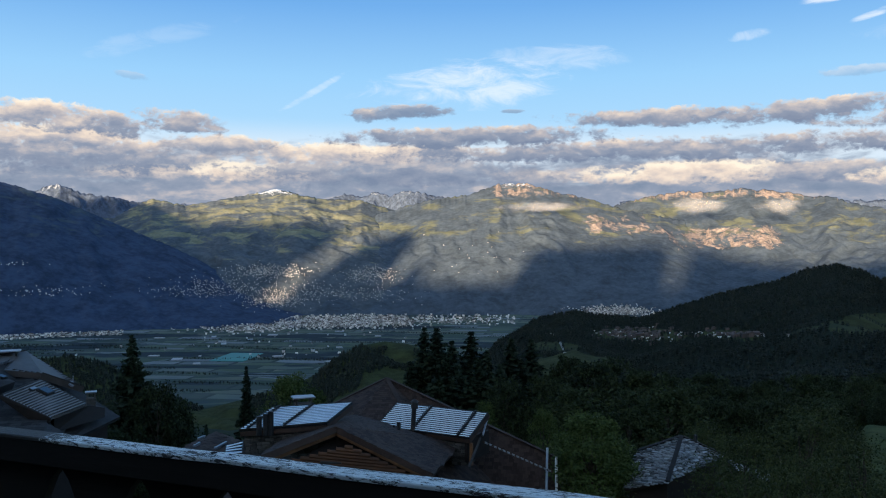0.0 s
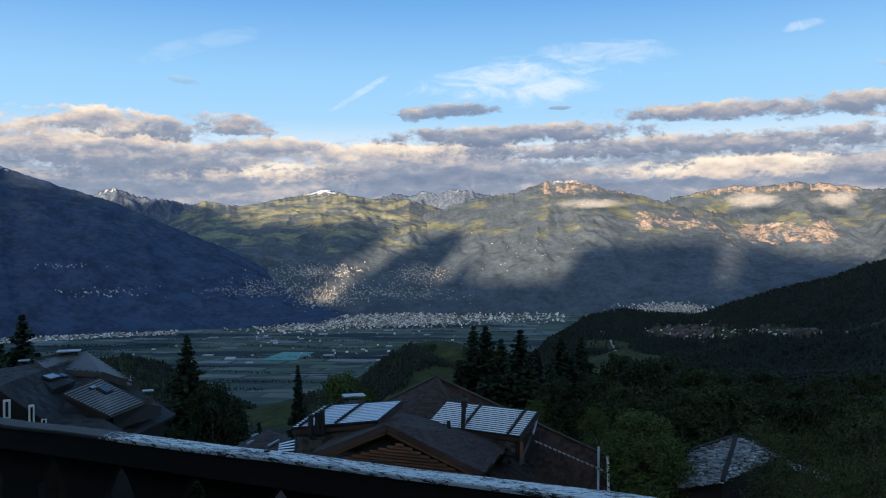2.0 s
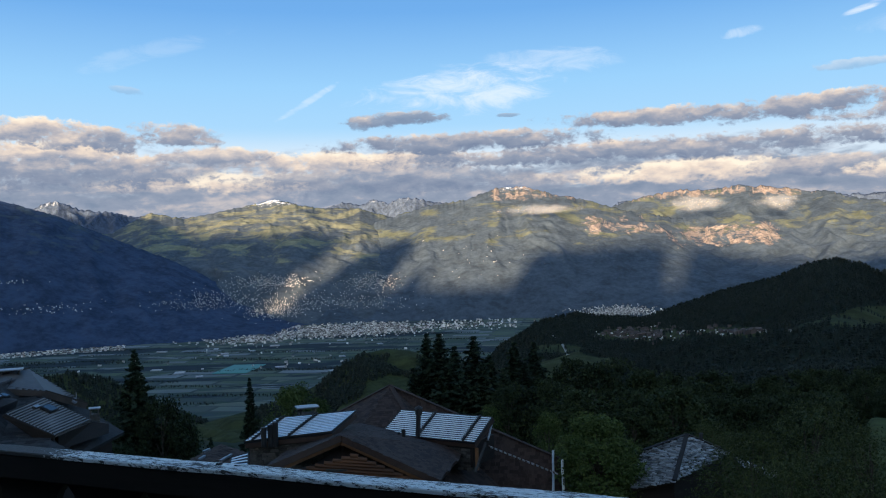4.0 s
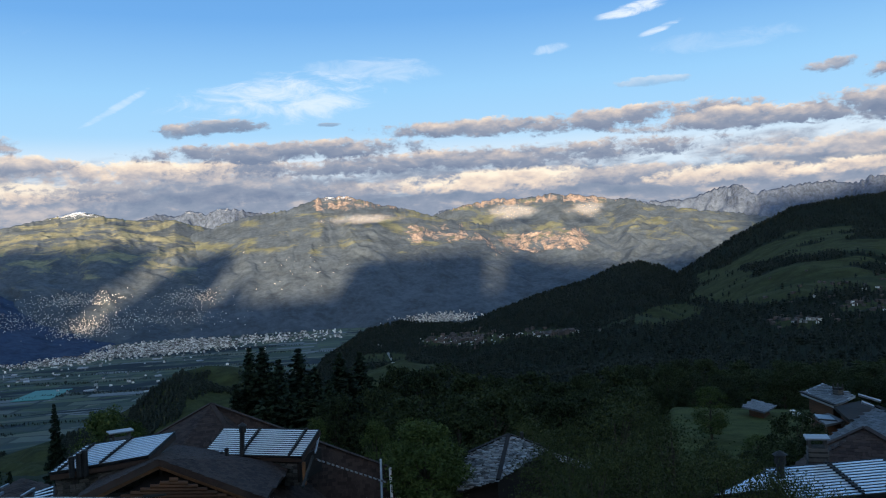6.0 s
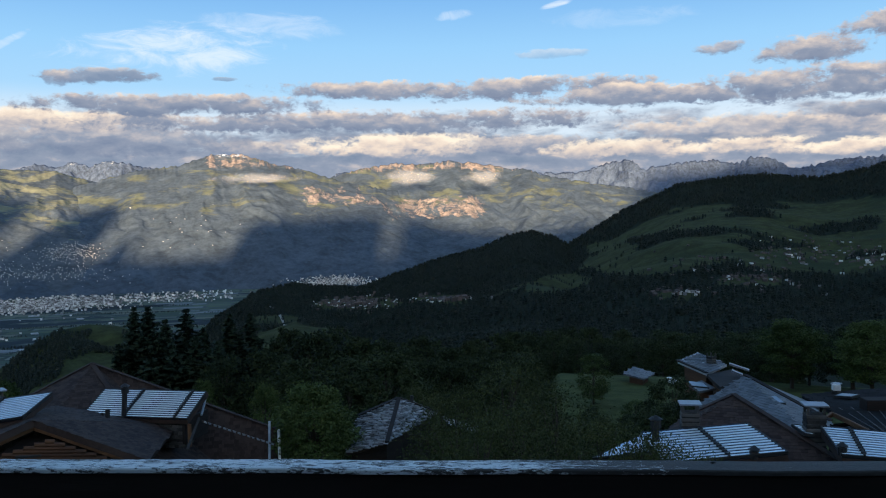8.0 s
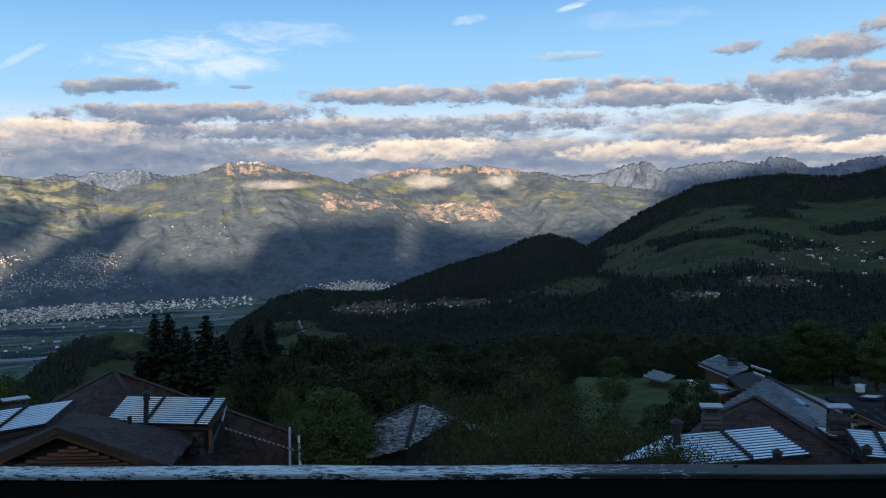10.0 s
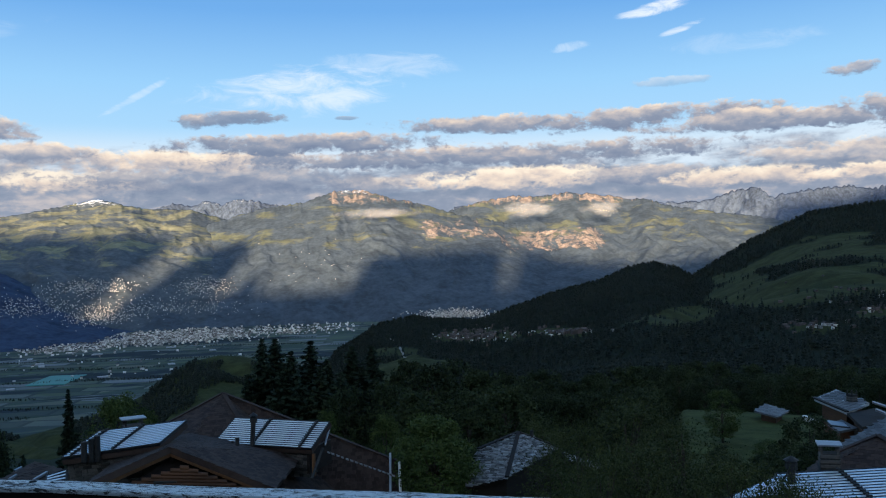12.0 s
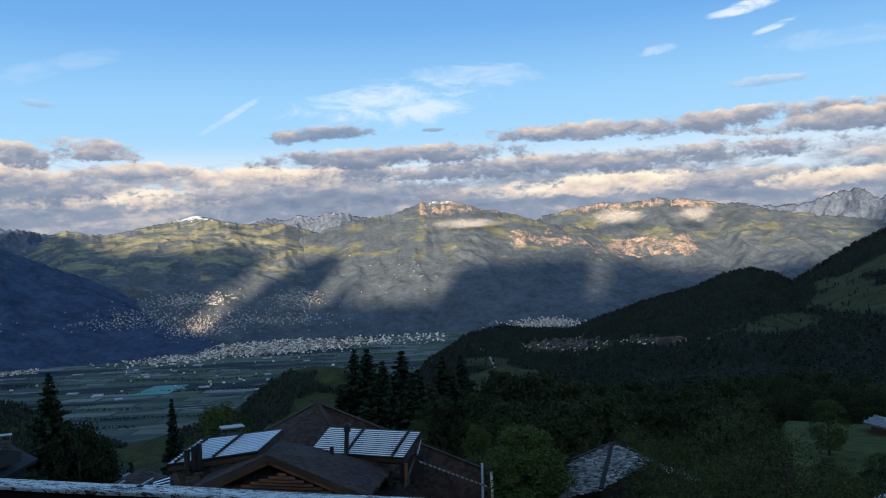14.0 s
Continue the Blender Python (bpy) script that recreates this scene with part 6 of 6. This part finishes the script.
def conifer(name, label, mat, seed, h, w, levels=44, group=""):
    """Spruce: tapered trunk, drooping whorls of needle sprays."""
    rng = np.random.RandomState(seed)
    tree = thing(name, label, "tree", group)
    bm = bmesh.new()
    rod_into(bm, (0, 0, -0.5), (0, 0, h * 0.97), h * 0.02, h * 0.002, 8)
    pts, tips = [], []
    for i in range(levels):
        t = (i + rng.rand() * 0.6) / levels
        z = h * (0.06 + 0.93 * t)
        reach = w / 2 * (1 - t) ** 0.9 * (0.62 + 0.6 * rng.rand()) + 0.05
        m = 6 + int(5 * (1 - t))
        for k in range(m):
            a = 6.283 * (k + rng.rand() * 0.8) / m
            q = reach * (0.55 + 0.6 * rng.rand())
            n = max(5, int(52 * q / (w / 2)))
            s = np.linspace(0.15, 1, n)
            droop = -0.32 * q * s ** 1.4 + 0.1 * q * (s > 0.8)
            side = (rng.rand(n) - 0.5) * 0.34 * q * (1.1 - s)
            x, y = s * q, side
            pts.append(np.stack([math.cos(a) * x - math.sin(a) * y, math.sin(a) * x + math.cos(a) * y, z + droop + rng.randn(n) * 0.03 * q], 1))
        if i % 3 == 0 and t < 0.8:
            rod_into(bm, (0, 0, z), (math.cos(a) * q * 0.8, math.sin(a) * q * 0.8, z - 0.2 * q), h * 0.004, h * 0.001, 5)
    part("trunk", bm, M_BARK, tree)
    v, f = leaves_at(np.concatenate(pts), h * 0.017 * (1.25 - 0.7 * np.clip(np.concatenate(pts)[:, 2] / h, 0, 1)), rng, 0.3)
    crown = new("crown", fast_mesh("crown", v, f, mat))
    crown.parent = tree
    return tree


def foot(az, r):
    p = P(az, 0, r)
    zs = float(ground_height(np.array(p.x), np.array(p.y)))
    q = height_on("hill_spur", az, r)
    if q:
        zs = max(zs, q.z)
    return Vector((p.x, p.y, zs))


def plant(tree, az, top_el, r, turn, base_h, base_w, width=None, first=False):
    """Set a tree (or a copy) so that its tip stands at the given height angle."""
    f = foot(az, r)
    tip = math.tan(radians(top_el)) * r
    k = max(0.5, tip - f.z) / base_h
    kw = k if width is None else min(width, 0.9 * k * base_h) / base_w
    if not first:
        kw, k = kw / tree.scale.x, k / tree.scale.z
    m = Matrix.LocRotScale(f, Euler((0, 0, turn)), Vector((kw, kw, k)))
    if first:
        tree.matrix_basis = m
        return tree
    t = copy_thing(tree, m)
    return t


# spruces standing alone
s1 = conifer("spruce", "tall dark spruce standing above the chalets", M_SPRUCE, 1, 12, 4.6, 84)
s2 = conifer("spruce", "slim dark spruce beside the brown roof", M_SPRUCE, 2, 10, 2.8, 84)
s3 = conifer("spruce", "dark spruce in the row behind the chalet", M_SPRUCE, 3, 12, 5.2, 84, "spruces behind the chalet")
plant(s1, -20.5, -5.35, 60, 0.3, 12, 4.6, 6.4, True)
plant(s2, -13.3, -7.7, 62, 1.0, 10, 2.8, 3.0, True)
plant(s3, -1.3, -5.25, 84, 0, 12, 5.2, 10.0, True)
for k, (az, el, r, w) in enumerate(((-0.45, -5.3, 86, 10.0), (0.6, -6.2, 82, 9.0), (1.95, -5.55, 85, 10.0), (3.0, -6.9, 84, 9.0), (4.7, -6.0, 88, 10.0), (6.05, -6.05, 90, 9.5), (-2.3, -7.6, 83, 6.5), (5.4, -7.4, 80, 9), (0.1, -7.0, 79, 8), (2.5, -7.4, 79, 8), (3.9, -7.8, 78, 7), (-30.2, -3.7, 70, 8.5), (-31.4, -5.4, 66, 8.0), (-32.4, -4.8, 68, 8.0), (-33.5, -4.6, 72, 6.0))):
    plant(s3, az, el, r, k * 1.3, 12, 5.2, w * 1.3)
for k, (az, el, r, w) in enumerate(((-16.9, -10.6, 66, 2.8), (-17.8, -11.2, 64, 3.0), (-15.9, -11.4, 68, 2.6))):
    plant(s2, az, el, r, k * 2.1, 10, 2.8, w)

# broadleaf trees near the chalets
b1 = broadleaf("leafy_tree", "rounded fresh green broadleaf tree beside the chalet", M_LEAF, 11, 7, 4.2, 130, 200, 0.07)
plant(b1, 10.1, -11.0, 38, 0.4, 7, 4.2, 4.1, True)
b2 = broadleaf("leafy_tree", "airy green fruit tree with loose twigs", M_LEAF_DULL, 12, 8, 6.5, 110, 120, 0.05, 0.2, 0.9)
plant(b2, 23.2, -9.6, 31, 0.0, 8, 6.5, 5.6, True)
for az, el, r, w, tn in ((20.0, -11.6, 30, 4.6, 1.1), (27.0, -11.2, 29, 5.0, 2.3), (24.5, -12.4, 24, 4.4, 3.6), (17.6, -11.2, 48, 4.2, 4.4), (29.8, -13.2, 25, 4.0, 5.0), (21.5, -13.0, 22, 3.6, 0.6)):
    plant(b2, az, el, r, tn, 8, 6.5, w)
for az, el, r, w, tn in ((42.0, -6.75, 92, 9.0, 1.0), (46.6, -6.6, 88, 9.0, 2.6)):
    plant(b1, az, el, r, tn, 7, 4.2, w)
b3 = broadleaf("leafy_tree", "light green birch behind the slim spruce", M_LEAF, 13, 8, 4.6, 80, 150, 0.08, 0.15, 0.6)
plant(b3, -10.4, -8.25, 72, 0.0, 8, 4.6, 5.2, True)
for az, el, r, w, tn in ((-9.0, -9.2, 75, 4.0, 2), (6.9, -10.7, 52, 2.4, 1), (2.9, -10.2, 58, 2.2, 3), (29.4, -9.25, 74, 3.2, 4), (32.2, -12.3, 60, 2.6, 2.2), (8.2, -12.2, 46, 2.0, 2.6)):
    plant(b3, az, el, r, tn, 8, 4.6, w)
b4 = broadleaf("broadleaf_tree", "dark broadleaf tree in the wood below the chalets", M_LEAF_DARK, 14, 11, 8, 80, 200, 0.13, 0.12, 0.4, "trees of the dark wood")
b5 = broadleaf("broadleaf_tree", "tall dark broadleaf tree at the wood edge", M_LEAF_DARK, 15, 12, 7, 75, 200, 0.14, 0.15, 0.5, "trees of the dark wood")
plant(b4, -19.0, -8.6, 58, 0, 11, 8, 4.6, True)
plant(b5, 8.6, -7.1, 88, 0, 12, 7, 6.0, True)
wood_rng = random.Random(9)
spots = [(10.2, -7.4, 80, 7.5), (12.0, -7.3, 84, 8), (13.6, -7.9, 82, 7), (7.2, -8.6, 74, 6), (9.3, -9.2, 70, 6.5), (12.6, -9.4, 68, 7), (15.2, -9.0, 72, 7), (4.2, -9.0, 74, 5.5), (16.6, -8.6, 92, 7), (34.6, -10.7, 52, 3.6), (34.2, -12.6, 44, 3.4), (35.2, -12.2, 42, 3.6), (40.8, -7.7, 105, 9), (43.0, -7.4, 100, 10), (45.5, -7.0, 96, 10), (48.2, -6.9, 98, 11), (38.6, -8.5, 112, 8), (-23.2, -10.4, 62, 4.0), (-21.6, -11.4, 54, 3.6), (-18.0, -9.8, 60, 4.4), (51, -6.8, 98, 11), (-26, -9.6, 80, 6)]
for az in range(14, 42, 1):
    spots.append((az + wood_rng.uniform(-0.5, 0.5), -8.25 + wood_rng.uniform(-0.5, 0.55) + 0.35 * max(0, az - 30) / 10, wood_rng.uniform(118, 165), wood_rng.uniform(6, 10)))
    if az < 26:
        spots.append((az + wood_rng.uniform(-0.5, 0.5), -9.3 + wood_rng.uniform(-0.6, 0.6), wood_rng.uniform(80, 105), wood_rng.uniform(5, 8)))
    if az > 24:
        spots.append((az + wood_rng.uniform(-0.5, 0.5), -7.9 + wood_rng.uniform(-0.4, 0.5), wood_rng.uniform(160, 210), wood_rng.uniform(8, 12)))
for k, (az, el, r, w) in enumerate(spots):
    plant(b4 if k % 2 else b5, az, el, r, wood_rng.uniform(0, 6), 11 if k % 2 else 12, 8 if k % 2 else 7, w)
# low hedge of leafy shrubs under the trees
for k in range(44):
    az = wood_rng.uniform(-24, 36)
    r = wood_rng.uniform(44, 62)
    plant(b4, az, -13.3 + wood_rng.uniform(-0.8, 0.5) + (0.8 if az < 0 else 0), r, wood_rng.uniform(0, 6), 11, 8, wood_rng.uniform(3, 4.6))
# leafy twigs in front of the pale collector
for az, el, r in ((33.2, -14.2, 21), (34.6, -14.6, 20.5), (36.0, -14.9, 20)):
    plant(b2, az, el, r, az, 8, 6.5, 2.4)
